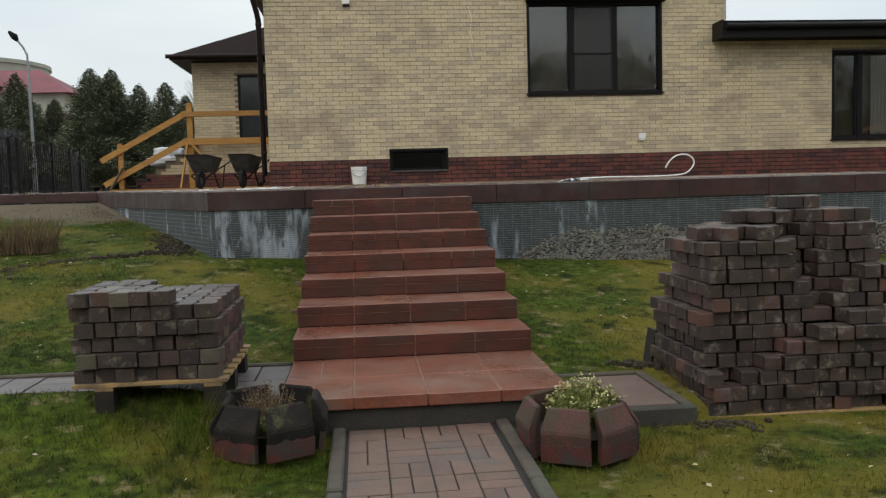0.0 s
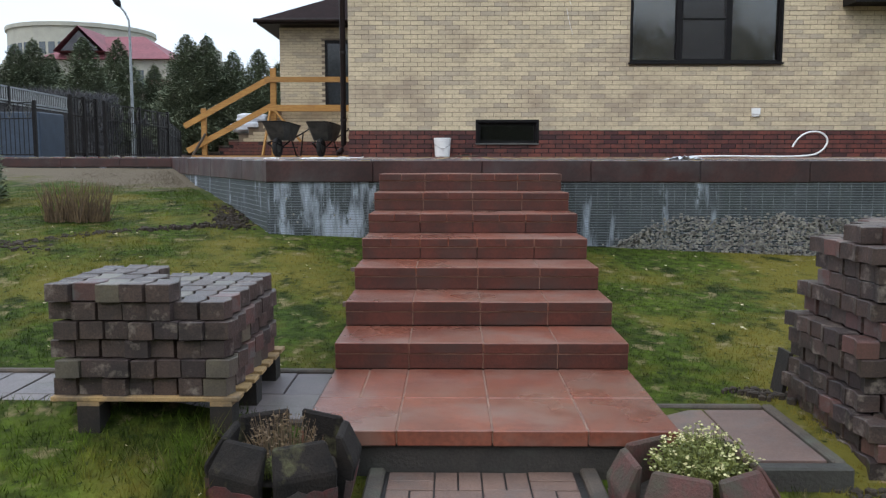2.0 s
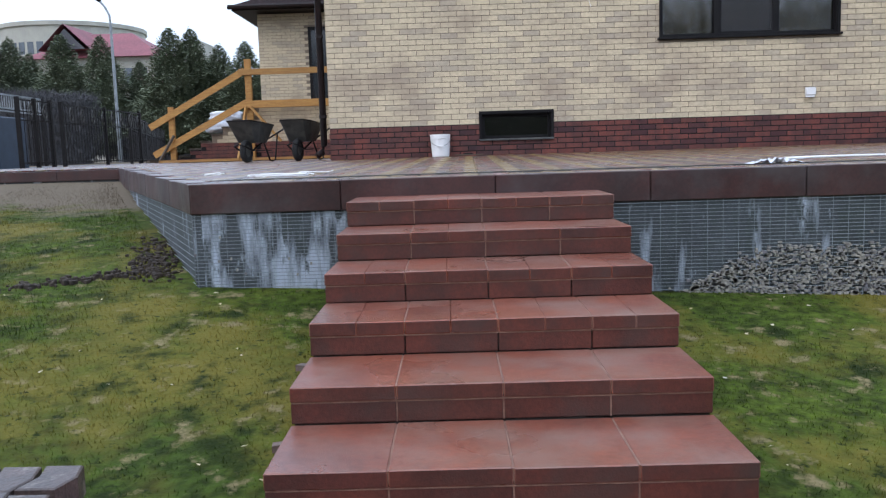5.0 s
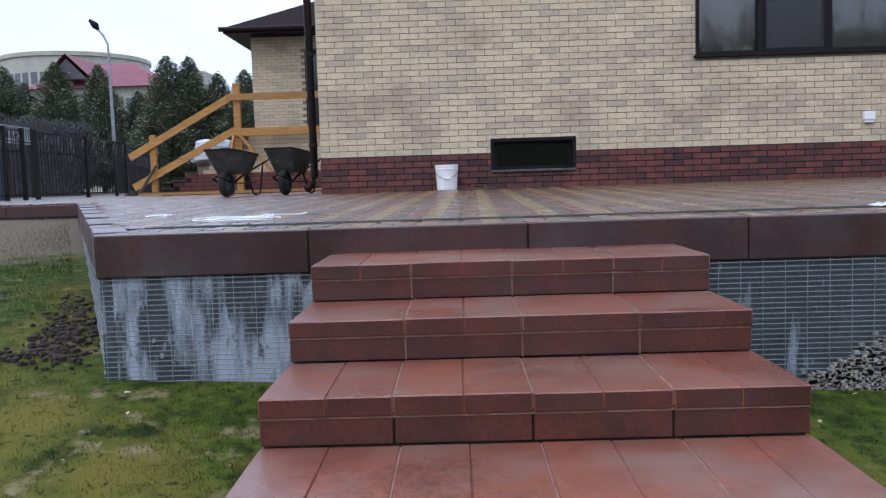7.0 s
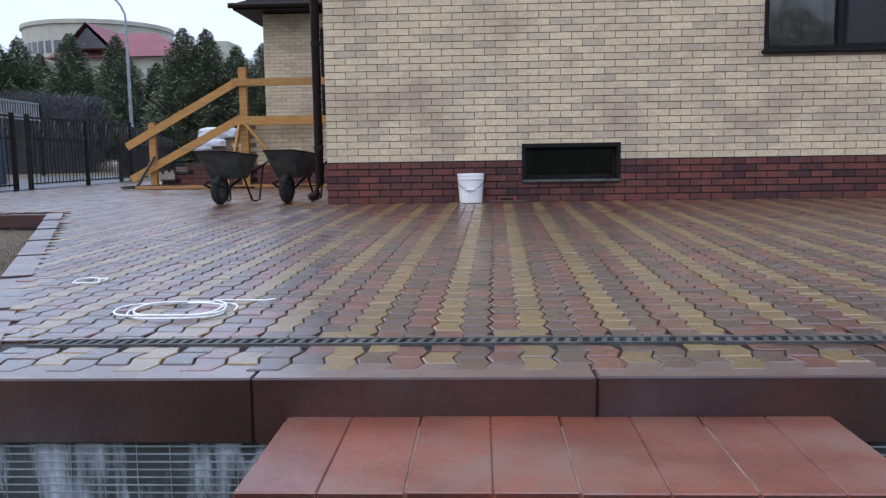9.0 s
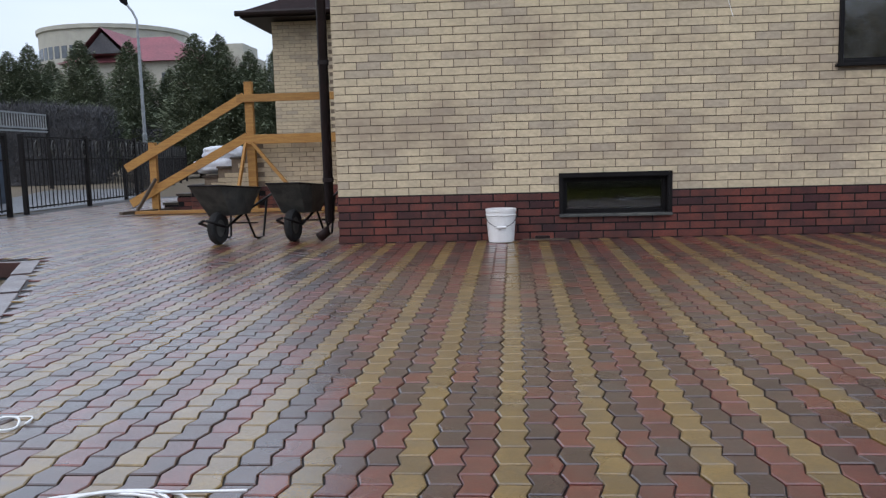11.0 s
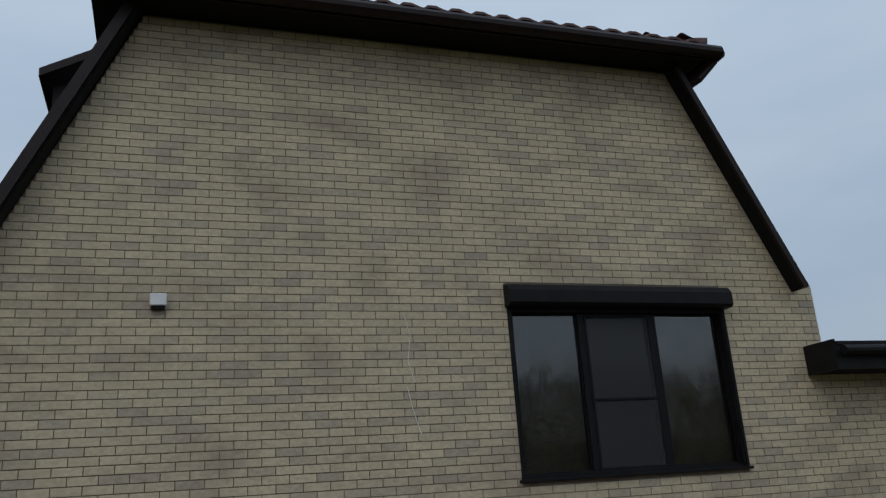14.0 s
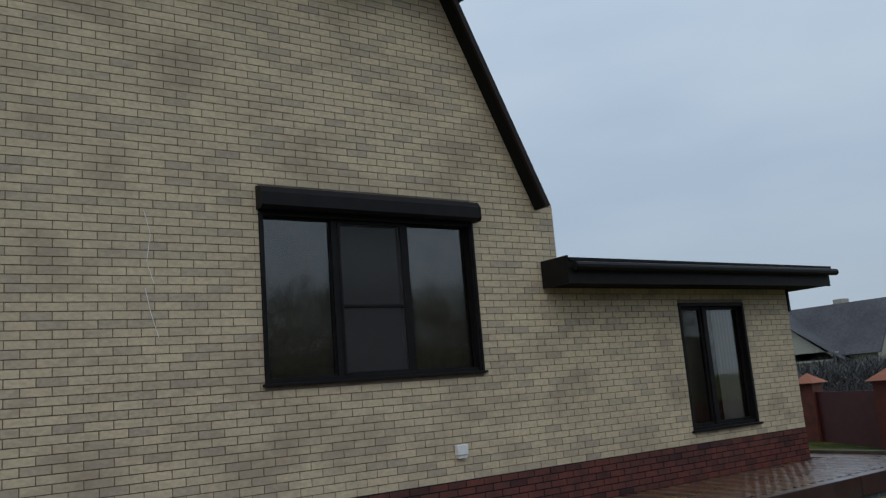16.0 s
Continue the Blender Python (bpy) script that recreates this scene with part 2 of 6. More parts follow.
FENCE_RED = material("dark_red_panel", (0.10, 0.022, 0.024), None, 0.6, 4)
TILE_CAP = material("orange_cap", (0.36, 0.12, 0.06), None, 0.7, 4)


def lawn_material(name, greens, dry, bump, vary=0.0):
    """Turf: green patches, dry and mossy ones, and trodden earth towards the low wall in the west."""
    m = material(name, *greens, 0.95, 0.9, bump=bump, bump_scale=35, stain=dry, stain_scale=0.75, stain_at=(0.475, 0.645), grain=0.32, vary=vary, spec=0.15)
    n, l = m.node_tree.nodes, m.node_tree.links
    bsdf = n["Principled BSDF"]
    old = bsdf.inputs["Base Color"].links[0].from_socket
    geo = n.new("ShaderNodeNewGeometry")
    sep = n.new("ShaderNodeSeparateXYZ")
    l.new(geo.outputs["Position"], sep.inputs[0])

    def math_node(op, a, b):
        k = n.new("ShaderNodeMath")
        k.operation = op
        for i, v in enumerate((a, b)):
            if isinstance(v, float):
                k.inputs[i].default_value = v
            else:
                l.new(v, k.inputs[i])
        return k.outputs[0]

    def blotch(scale, lo, hi, colour, old_, extra=None):
        t = n.new("ShaderNodeTexNoise")
        t.inputs["Scale"].default_value, t.inputs["Detail"].default_value, t.inputs["Roughness"].default_value = scale, 6.0, 0.65
        l.new(geo.outputs["Position"], t.inputs["Vector"])
        v = t.outputs[0] if extra is None else math_node("ADD", t.outputs[0], extra)
        r = n.new("ShaderNodeMapRange")
        r.inputs[1].default_value, r.inputs[2].default_value = lo, hi
        l.new(v, r.inputs[0])
        x = n.new("ShaderNodeMixRGB")
        l.new(r.outputs[0], x.inputs[0])
        l.new(old_, x.inputs[1])
        x.inputs[2].default_value = (*colour, 1)
        return x.outputs[0]

    old = blotch(0.55, 0.54, 0.64, tuple(c * 1.05 for c in dry), old, math_node("MULTIPLY", math_node("MINIMUM", math_node("ADD", sep.outputs[0], -1.5), 1.5), 0.05))
    old = blotch(2.7, 0.54, 0.66, tuple(c * 0.40 for c in greens[1]), old)
    old = blotch(17.0, 0.58, 0.66, tuple(c * 0.40 for c in greens[1]), old)
    old = blotch(5.5, 0.575, 0.68, (0.185, 0.150, 0.075), old)
    west = math_node("ADD", math_node("MULTIPLY", sep.outputs[0], 0.45), sep.outputs[1])
    west = math_node("MULTIPLY", math_node("ADD", west, -11.7), 0.28)
    west = math_node("MINIMUM", west, math_node("MULTIPLY", math_node("ADD", sep.outputs[0], 1.4), -1.0))
    old = blotch(2.1, 0.60, 0.82, (0.125, 0.100, 0.070), old, west)
    l.new(old, bsdf.inputs["Base Color"])
    return m


LAWN = lawn_material("patchy_lawn", ((0.060, 0.086, 0.010), (0.034, 0.055, 0.008)), (0.115, 0.100, 0.018), 1.0)
LEAF_DRY = material("pale_dry_leaf", (0.42, 0.33, 0.17), (0.5, 0.47, 0.36), 0.8, 9, vary=0.4)
BLADE = lawn_material("grass_blades", ((0.080, 0.126, 0.012), (0.042, 0.078, 0.009)), (0.18, 0.140, 0.026), 0.0, 0.5)


def wall_stain_material(name, more):
    """Bitumen-grey membrane with chalky runs that hang down from its top."""
    m = material(name, (0.075, 0.088, 0.095), (0.042, 0.05, 0.055), 0.6, 3.0, bump=0.4, bump_scale=60)
    n, l = m.node_tree.nodes, m.node_tree.links
    bsdf = n["Principled BSDF"]
    old = bsdf.inputs["Base Color"].links[0].from_socket
    geo = n.new("ShaderNodeNewGeometry")
    for scale, lo, hi, colour in (((3.6, 3.6, 0.6), 0.465 + more, 0.55 + more, (0.50, 0.56, 0.65)), ((13, 13, 4.0), 0.60 + more * 0.5, 0.68 + more * 0.5, (0.42, 0.48, 0.54)), ((6, 6, 2.0), 0.53, 0.58, (0.050, 0.062, 0.062))):
        mp = n.new("ShaderNodeMapping")
        mp.inputs["Scale"].default_value = scale
        l.new(geo.outputs["Position"], mp.inputs[0])
        t = n.new("ShaderNodeTexNoise")
        t.inputs["Scale"].default_value, t.inputs["Detail"].default_value, t.inputs["Roughness"].default_value = 1.0, 7.0, 0.6
        l.new(mp.outputs[0], t.inputs["Vector"])
        r = n.new("ShaderNodeMapRange")
        r.inputs[1].default_value, r.inputs[2].default_value = lo, hi
        l.new(t.outputs[0], r.inputs[0])
        x = n.new("ShaderNodeMixRGB")
        l.new(r.outputs[0], x.inputs[0])
        l.new(old, x.inputs[1])
        x.inputs[2].default_value = (*colour, 1)
        old = x.outputs[0]
    l.new(old, bsdf.inputs["Base Color"])
    return m


MEMBRANE = wall_stain_material("bitumen_membrane", -0.01)
MEMBRANE_CLEAN = wall_stain_material("cleaner_membrane", 0.09)


def glass_material(name, tint, rough=0.03):
    m = bpy.data.materials.new(name)
    m.use_nodes = True
    b = m.node_tree.nodes["Principled BSDF"]
    b.inputs["Base Color"].default_value = (*tint, 1)
    b.inputs["Roughness"].default_value = rough
    b.inputs["IOR"].default_value = 1.75
    b.inputs["Transmission Weight"].default_value = 1.0
    return m


GLASS = glass_material("window_glass", (0.55, 0.55, 0.52))
CURTAIN = material("drawn_blind", (0.21, 0.18, 0.125), (0.16, 0.14, 0.10), 0.9, 2)


# ---- building helpers ----
class Solid:
    """Collects boxes, prisms and bars into one mesh."""

    def __init__(self):
        self.v, self.f = [], []

    def add(self, verts, faces):
        k = len(self.v)
        self.v += [tuple(p) for p in verts]
        self.f += [tuple(i + k for i in f) for f in faces]
        return self

    def box(self, x0, x1, y0, y1, z0, z1):
        return self.add([(x0, y0, z0), (x1, y0, z0), (x1, y1, z0), (x0, y1, z0), (x0, y0, z1), (x1, y0, z1), (x1, y1, z1), (x0, y1, z1)],
                        [(0, 3, 2, 1), (4, 5, 6, 7), (0, 1, 5, 4), (1, 2, 6, 5), (2, 3, 7, 6), (3, 0, 4, 7)])

    def prism(self, poly, z0, z1, m=None, c=0.0):
        """An upright prism over poly (counter-clockwise), its top edge chamfered by c, moved by the matrix m."""
        n = len(poly)
        cx, cy = sum(p[0] for p in poly) / n, sum(p[1] for p in poly) / n
        rings = [[(x, y, z0) for x, y in poly]]
        if c:
            size = max(max(abs(x - cx), abs(y - cy)) for x, y in poly)
            s = 1 - c / size * 1.3
            rings += [[(x, y, z1 - c * 0.7) for x, y in poly], [(cx + (x - cx) * s, cy + (y - cy) * s, z1) for x, y in poly]]
        else:
            rings += [[(x, y, z1) for x, y in poly]]
        v = [p for r in rings for p in r]
        if m is not None:
            v = [m @ Vector(p) for p in v]
        f = [tuple(reversed(range(n)))]
        for r in range(len(rings) - 1):
            f += [(r * n + i, r * n + (i + 1) % n, (r + 1) * n + (i + 1) % n, (r + 1) * n + i) for i in range(n)]
        f.append(tuple((len(rings) - 1) * n + i for i in range(n)))
        return self.add(v, f)

    def bar(self, a, b, w, h=None, up=(0, 0, 1)):
        """A rectangular bar from a to b, w wide and h high."""
        a, b, h = Vector(a), Vector(b), h or w
        d = (b - a).normalized()
        side = d.cross(Vector(up))
        if side.length < 1e-3:
            side = d.cross(Vector((1, 0, 0)))
        side.normalize()
        top = side.cross(d)
        q = [side * (sx * w / 2) + top * (sz * h / 2) for sx, sz in ((-1, -1), (1, -1), (1, 1), (-1, 1))]
        return self.add([a + p for p in q] + [b + p for p in q], [(0, 1, 2, 3), (7, 6, 5, 4), (0, 4, 5, 1), (1, 5, 6, 2), (2, 6, 7, 3), (3, 7, 4, 0)])

    def tube(self, points, r, sides=8):
        """A round tube through the points; r is one radius or one a point."""
        pts = [Vector(p) for p in points]
        rs = r if isinstance(r, (list, tuple)) else [r] * len(pts)
        v, f = [], []
        ref = Vector((0.13, 0.21, 0.97))
        for i, p in enumerate(pts):
            d = (pts[min(i + 1, len(pts) - 1)] - pts[max(i - 1, 0)]).normalized()
            s = d.cross(ref).normalized() if abs(d.dot(ref)) < 0.98 else d.cross(Vector((1, 0, 0))).normalized()
            t = d.cross(s)
            v += [p + (s * math.cos(2 * math.pi * k / sides) + t * math.sin(2 * math.pi * k / sides)) * rs[i] for k in range(sides)]
        for i in range(len(pts) - 1):
            f += [(i * sides + k, i * sides + (k + 1) % sides, (i + 1) * sides + (k + 1) % sides, (i + 1) * sides + k) for k in range(sides)]
        f += [tuple(reversed(range(sides))), tuple((len(pts) - 1) * sides + k for k in range(sides))]
        return self.add(v, f)

    def lathe(self, profile, cx, cy, sides=24, m=None):
        """A turned body: profile is (radius, z) from the bottom up."""
        v, f = [], []
        for r, z in profile:
            v += [(cx + r * math.cos(2 * math.pi * k / sides), cy + r * math.sin(2 * math.pi * k / sides), z) for k in range(sides)]
        for i in range(len(profile) - 1):
            f += [(i * sides + k, i * sides + (k + 1) % sides, (i + 1) * sides + (k + 1) % sides, (i + 1) * sides + k) for k in range(sides)]
        if m is not None:
            v = [m @ Vector(p) for p in v]
        return self.add(v, f)

    def make(self, name, mat, parent=None, label="", category="", group="", kind="", at=None, smooth=False, bevel=0.0):
        me = bpy.data.meshes.new(name)
        o = Vector(at) if at else Vector((0, 0, 0))
        me.from_pydata([tuple(Vector(p) - o) for p in self.v] if at else self.v, [], self.f)
        me.materials.append(mat)
        ob = new(name, me)
        if at:
            ob.location = o
        if parent:
            ob.parent = parent
            ob.matrix_parent_inverse = Matrix.Translation(parent.matrix_basis.translation).inverted() if parent.parent is None else Matrix.Translation(-world_at(parent))
        if smooth:
            me.polygons.foreach_set("use_smooth", [True] * len(me.polygons))
        if bevel:
            bm = bmesh.new()
            bm.from_mesh(me)
            bmesh.ops.remove_doubles(bm, verts=bm.verts, dist=1e-5)
            bmesh.ops.bevel(bm, geom=bm.edges[:], offset=bevel, segments=1, affect="EDGES", clamp_overlap=True)
            bm.to_mesh(me)
            bm.free()
        me.update()
        return tagged(ob, label, category, group, kind)


def world_at(ob):
    """Where an unturned object stands."""
    p = Vector(ob.matrix_basis.translation)
    while ob.parent:
        p += ob.matrix_parent_inverse.translation
        ob = ob.parent
        p += ob.matrix_basis.translation
    return p


def thing(name, at, label, category, group=""):
    e = new(name)
    e.location = at
    e.empty_display_size = 0.1
    return tagged(e, label, category, group)


def structure(ob):
    return tagged(ob, kind="structure")


def piece(name, me, parent, x, y, z, rz=0.0, rx=0.0, ry=0.0):
    """A piece that shares the mesh me, at a place in the world."""
    ob = new(name, me)
    ob.parent = parent
    o = world_at(parent)
    ob.matrix_basis = pose(x - o.x, y - o.y, z - o.z, rx, ry, rz)
    return ob


def lerp_table(table, v):
    for (a, fa), (b, fb) in zip(table, table[1:]):
        if v <= b:
            return fa + (fb - fa) * max(0.0, min(1.0, (v - a) / (b - a)))
    return table[-1][1]


# ---- plan ----
WALL_Y = 18.14           # face of the house
TX0, TX1, TY = -1.35, 8.6, 10.09   # terrace front
COP_TOP, COP_BOTTOM = 1.528, 1.31
BACK_X, BACK_Y = -4.67, 17.14      # where the skew side of the terrace ends
SX0, SX1 = -0.17, 1.53   # steps
PLINTH_TOP = 2.13
GROUND = [(-50, 0.02), (3.0, 0.05), (4.8, 0.085), (5.4, 0.09), (5.6, 0.17), (6.6, 0.22), (10.0, 0.70), (14.5, 1.05), (16.9, 1.37), (21.0, 1.5), (26.0, 1.56), (60.0, 1.6), (400.0, 1.6)]


def ground_z(x, y):
    bank = 0.185 * max(0.0, min(1.0, (y - 4.4) / 0.9)) * max(0.0, min(1.0, (-0.15 - x) / 0.4)) * max(0.0, min(1.0, (5.8 - y) / 0.2))
    return bank + lerp_table(GROUND, y) - 0.04 * max(0.3, min(1.0, (y - 4.0) / 5.0)) * (max(-3.0, min(5.0, x)) - 0.65) * max(0.0, min(1.0, 1 - (y - 12) / 6))


def terrace_z(y):
    return COP_TOP + 0.01 * max(0.0, min(8.0, y - TY))


# ---- ground ----
def build_ground():
    xs = [-600, -200, -80, -40, -25, -18] + [round(-14 + 0.4 * i, 2) for i in range(61)] + [14, 20, 40, 90, 250, 600]
    ys = [-600, -150, -40, -12, -5] + [round(-2 + 0.2 * i, 2) for i in range(121)] + [25, 30, 40, 60, 90, 150, 300, 600]
    v = [(x, y, ground_z(x, y) + (0.035 * noise.noise(Vector((x * 0.7, y * 0.7, 0))) if -14 <= x <= 10 and 5.7 <= y <= 22 else 0)) for y in ys for x in xs]
    n = len(xs)
    f = [(j * n + i, j * n + i + 1, (j + 1) * n + i + 1, (j + 1) * n + i) for j in range(len(ys) - 1) for i in range(n - 1)]
    s = Solid().add(v, f)
    structure(s.make("ground", LAWN, smooth=True, label="uneven mossy green lawn with yellowed patches"))


build_ground()


# ---- house walls ----
OPENINGS = [(1.01, 2.18, 1.865, 2.29), (3.95, 6.88, 3.41, 5.57), (10.73, 12.36, 2.31, 4.26)]
GABLE_L, GABLE_R, GABLE_Z, GABLE_TOP = -1.50, 8.32, 5.66, 8.62
SLOPE = 0.485   # metres inwards for each metre up
ANNEX_R, ANNEX_TOP = 13.61, 4.48
THICK = 0.34


def wall_span(z):
    """The stretches of the front wall at the height z."""
    if z < ANNEX_TOP:
        return [(GABLE_L, ANNEX_R)]
    if z < GABLE_Z:
        return [(GABLE_L, GABLE_R)]
    if z < GABLE_TOP:
        d = (z - GABLE_Z) * SLOPE
        return [(GABLE_L + d, GABLE_R - d)]
    return []


def cut(spans, a, b):
    out = []
    for s, e in spans:
        if b <= s or a >= e:
            out.append((s, e))
        else:
            if a > s:
                out.append((s, a))
            if b < e:
                out.append((b, e))
    return out


def build_front_wall():
    s = Solid()
    y0, y1 = WALL_Y + 0.008, WALL_Y + THICK
    zs = sorted({0.9, ANNEX_TOP, GABLE_Z} | {z for o in OPENINGS for z in o[2:]})
    for z0, z1 in zip(zs, zs[1:]):
        spans = wall_span((z0 + z1) / 2)
        for a, b, c, d in OPENINGS:
            if c < (z0 + z1) / 2 < d:
                spans = cut(spans, a, b)
        for a, b in spans:
            s.box(a, b, y0, y1, z0, z1)
    d = (GABLE_TOP - GABLE_Z) * SLOPE
    poly = [(GABLE_L, GABLE_Z), (GABLE_R, GABLE_Z), (GABLE_R - d, GABLE_TOP), (GABLE_L + d, GABLE_TOP)]
    s.add([(x, y, z) for y in (y0, y1) for x, z in poly], [(0, 1, 2, 3), (7, 6, 5, 4), (0, 4, 5, 1), (1, 5, 6, 2), (2, 6, 7, 3), (3, 7, 4, 0)])
    return structure(s.make("wall_front", CREAM_JOINT, label="cream clinker brick gable wall above a dark red brick plinth"))


wall_front = build_front_wall()


def side_walls():
    s = Solid()
    s.box(GABLE_L + 0.008, GABLE_L + THICK, WALL_Y + THICK, 29.2, 0.9, 5.7)
    structure(s.make("wall_west", CREAM_JOINT))
    s = Solid()
    s.box(GABLE_R - THICK, GABLE_R, WALL_Y + THICK, 29.2, 4.4, 5.7)
    s.box(ANNEX_R - THICK, ANNEX_R - 0.008, WALL_Y + THICK, 25, 0.9, ANNEX_TOP)
    s.box(GABLE_L, ANNEX_R, 28.9, 29.2, 0.9, 4.4)
    structure(s.make("wall_east", CREAM_JOINT))
    s = Solid()
    s.box(GABLE_L + 0.4, ANNEX_R - 0.4, WALL_Y + THICK, 28.8, 1.5, 1.6)
    s.box(GABLE_L + 0.4, ANNEX_R - 0.4, 21.5, 21.6, 1.6, 4.4)
    structure(s.make("floor", CREAM_JOINT))


side_walls()


def courses(y, x_of, z0, z1, dark, spans_at):
    """Brick rows: yields (a, b, z, z+h) along a wall."""
    z, k = z0, 0
    while z + 0.03 < z1:
        h = min(0.0775, z1 - z)
        for s, e in spans_at(z + 0.03):
            x = GABLE_L - (0.135 if k % 2 else 0.0)
            while x < e:
                a, b = max(x, s), min(x + 0.26, e)
                if b - a > 0.03:
                    yield a, b, z, z + h
                x += 0.27
        z += 0.0875
        k += 1


def front_spans(z):
    spans = wall_span(z + 0.035)
    for a, b, c, d in OPENINGS:
        if c - 0.03 < z < d + 0.01:
            spans = cut(spans, a, b)
    return spans


# ---- windows ----
def window_thing(name, x0, x1, z0, z1, mullions, label, nets=(), depth=0.14, t=0.055, k=0.05):
    y = WALL_Y
    w = structure(Solid().box(x0, x1, y + 0.24, y + 0.25, z0, z1).make(name, BLACK_MATT if z1 < 2.5 else CURTAIN, label=label))
    fr = Solid()
    fr.box(x0, x0 + t, y - 0.012, y + depth, z0, z1).box(x1 - t, x1, y - 0.012, y + depth, z0, z1)
    fr.box(x0 + t, x1 - t, y - 0.012, y + depth, z1 - t, z1).box(x0 + t, x1 - t, y + 0.02, y + depth, z0, z0 + t)
    fr.make("window_frame", BLACK, w, bevel=0.004)
    Solid().box(x0 - 0.03, x1 + 0.03, y - 0.06, y + 0.02, z0 - 0.02, z0 + 0.012).make("window_sill", GALV if z1 < 2.5 else BLACK, w, bevel=0.004)
    edges = [x0 + t] + list(mullions) + [x1 - t]
    for m in mullions:
        Solid().box(m - 0.04, m + 0.04, y + 0.05, y + depth, z0 + t, z1 - t).make("mullion", BLACK, w, bevel=0.004)
    for i, (a, b) in enumerate(zip(edges, edges[1:])):
        a, b = a + (0.04 if i else 0), b - (0.04 if i < len(edges) - 2 else 0)
        sa, k_ = Solid(), k if i in nets or not nets else 0.018
        sa.box(a, a + k_, y + 0.075, y + 0.13, z0 + t, z1 - t).box(b - k_, b, y + 0.075, y + 0.13, z0 + t, z1 - t)
        sa.box(a + k_, b - k_, y + 0.075, y + 0.13, z0 + t, z0 + t + k_).box(a + k_, b - k_, y + 0.075, y + 0.13, z1 - t - k_, z1 - t)
        sa.make("sash", BLACK, w, bevel=0.003)
        Solid().box(a + k_, b - k_, y + 0.098, y + 0.104, z0 + t + k_, z1 - t - k_).make("pane", GLASS, w)
        if i in nets:
            ne = Solid()
            zm = z0 + t + (z1 - z0 - 2 * t) * 0.44
            ne.box(a + 0.0, a + 0.025, y + 0.045, y + 0.073, z0 + t, z1 - t).box(b - 0.025, b, y + 0.045, y + 0.073, z0 + t, z1 - t)
            ne.box(a + 0.025, b - 0.025, y + 0.045, y + 0.073, zm - 0.013, zm + 0.013)
            ne.box(a + 0.025, b - 0.025, y + 0.045, y + 0.073, z1 - t - 0.03, z1 - t).box(a + 0.025, b - 0.025, y + 0.045, y + 0.073, z0 + t, z0 + t + 0.03)
            ne.make("insect_screen_frame", BLACK, w)
            Solid().box(a + 0.025, b - 0.025, y + 0.058, y + 0.061, z0 + t + 0.03, z1 - t - 0.03).make("insect_screen", NET, w)
    return w


def net_material():
    m = bpy.data.materials.new("grey_insect_net")
    m.use_nodes = True
    n, l = m.node_tree.nodes, m.node_tree.links
    b = n["Principled BSDF"]
    b.inputs["Base Color"].default_value = (0.05, 0.05, 0.052, 1)
    b.inputs["Roughness"].default_value = 0.9
    b.inputs["Alpha"].default_value = 0.4
    return m


NET = net_material()
win1 = window_thing("window_1", 3.95, 6.88, 3.41, 5.33, (4.90, 5.87), "wide black-framed three-pane window with an insect screen", nets=(1,))
win2 = window_thing("window_2", 10.73, 12.36, 2.31, 4.26, (11.40,), "tall black-framed two-pane window with a pale curtain")
win3 = window_thing("window_3", 1.01, 2.18, 1.865, 2.29, (), "low black basement window recessed in the brick plinth", depth=0.2, t=0.018, k=0.045)
shutter = thing("roller_shutter", (5.4, WALL_Y - 0.1, 5.32), "black metal roller shutter box above the wide window", "shutter")
s = Solid()
prof = [(0.0, 5.325), (-0.13, 5.325), (-0.17, 5.36), (-0.17, 5.50), (-0.12, 5.575), (0.0, 5.575)]
v = [(x, WALL_Y + y, z) for x in (3.93, 6.93) for y, z in prof]
s.add(v, [(0, 1, 2, 3, 4, 5), (11, 10, 9, 8, 7, 6)] + [(i, i + 6, (i + 1) % 6 + 6, (i + 1) % 6) for i in range(6)])
s.make("shutter_box", BLACK, shutter)
Solid().box(3.93, 6.93, WALL_Y - 0.014, WALL_Y, 5.575, 5.60).make("flashing", BLACK, shutter)
# black reveal boards set round the basement window
for xa, xb, za, zb in ((0.977, 1.014, 1.85, 2.332), (2.176, 2.213, 1.85, 2.332), (1.014, 2.176, 2.286, 2.332)):
    Solid().box(xa, xb, WALL_Y - 0.026, WALL_Y + 0.10, za, zb).make("reveal_board", BLACK, win3)
# slim guide rails beside the panes
for x in (3.955, 6.845):
    Solid().box(x, x + 0.035, WALL_Y - 0.03, WALL_Y - 0.013, 3.42, 5.325).make("guide_rail", BLACK, shutter)
# curtain behind the tall window
s = Solid()
n = 28
pts = [(11.75 + 0.5 * i / n, WALL_Y + 0.19 + 0.018 * math.sin(i * 1.35)) for i in range(n + 1)]
s.add([(x, y, z) for z in (2.4, 4.2) for x, y in pts], [(i, i + 1, n + 2 + i, n + 1 + i) for i in range(n)])
s.make("curtain", WHITE, label="pale gathered curtain hanging behind the tall window pane", category="curtain", smooth=True)


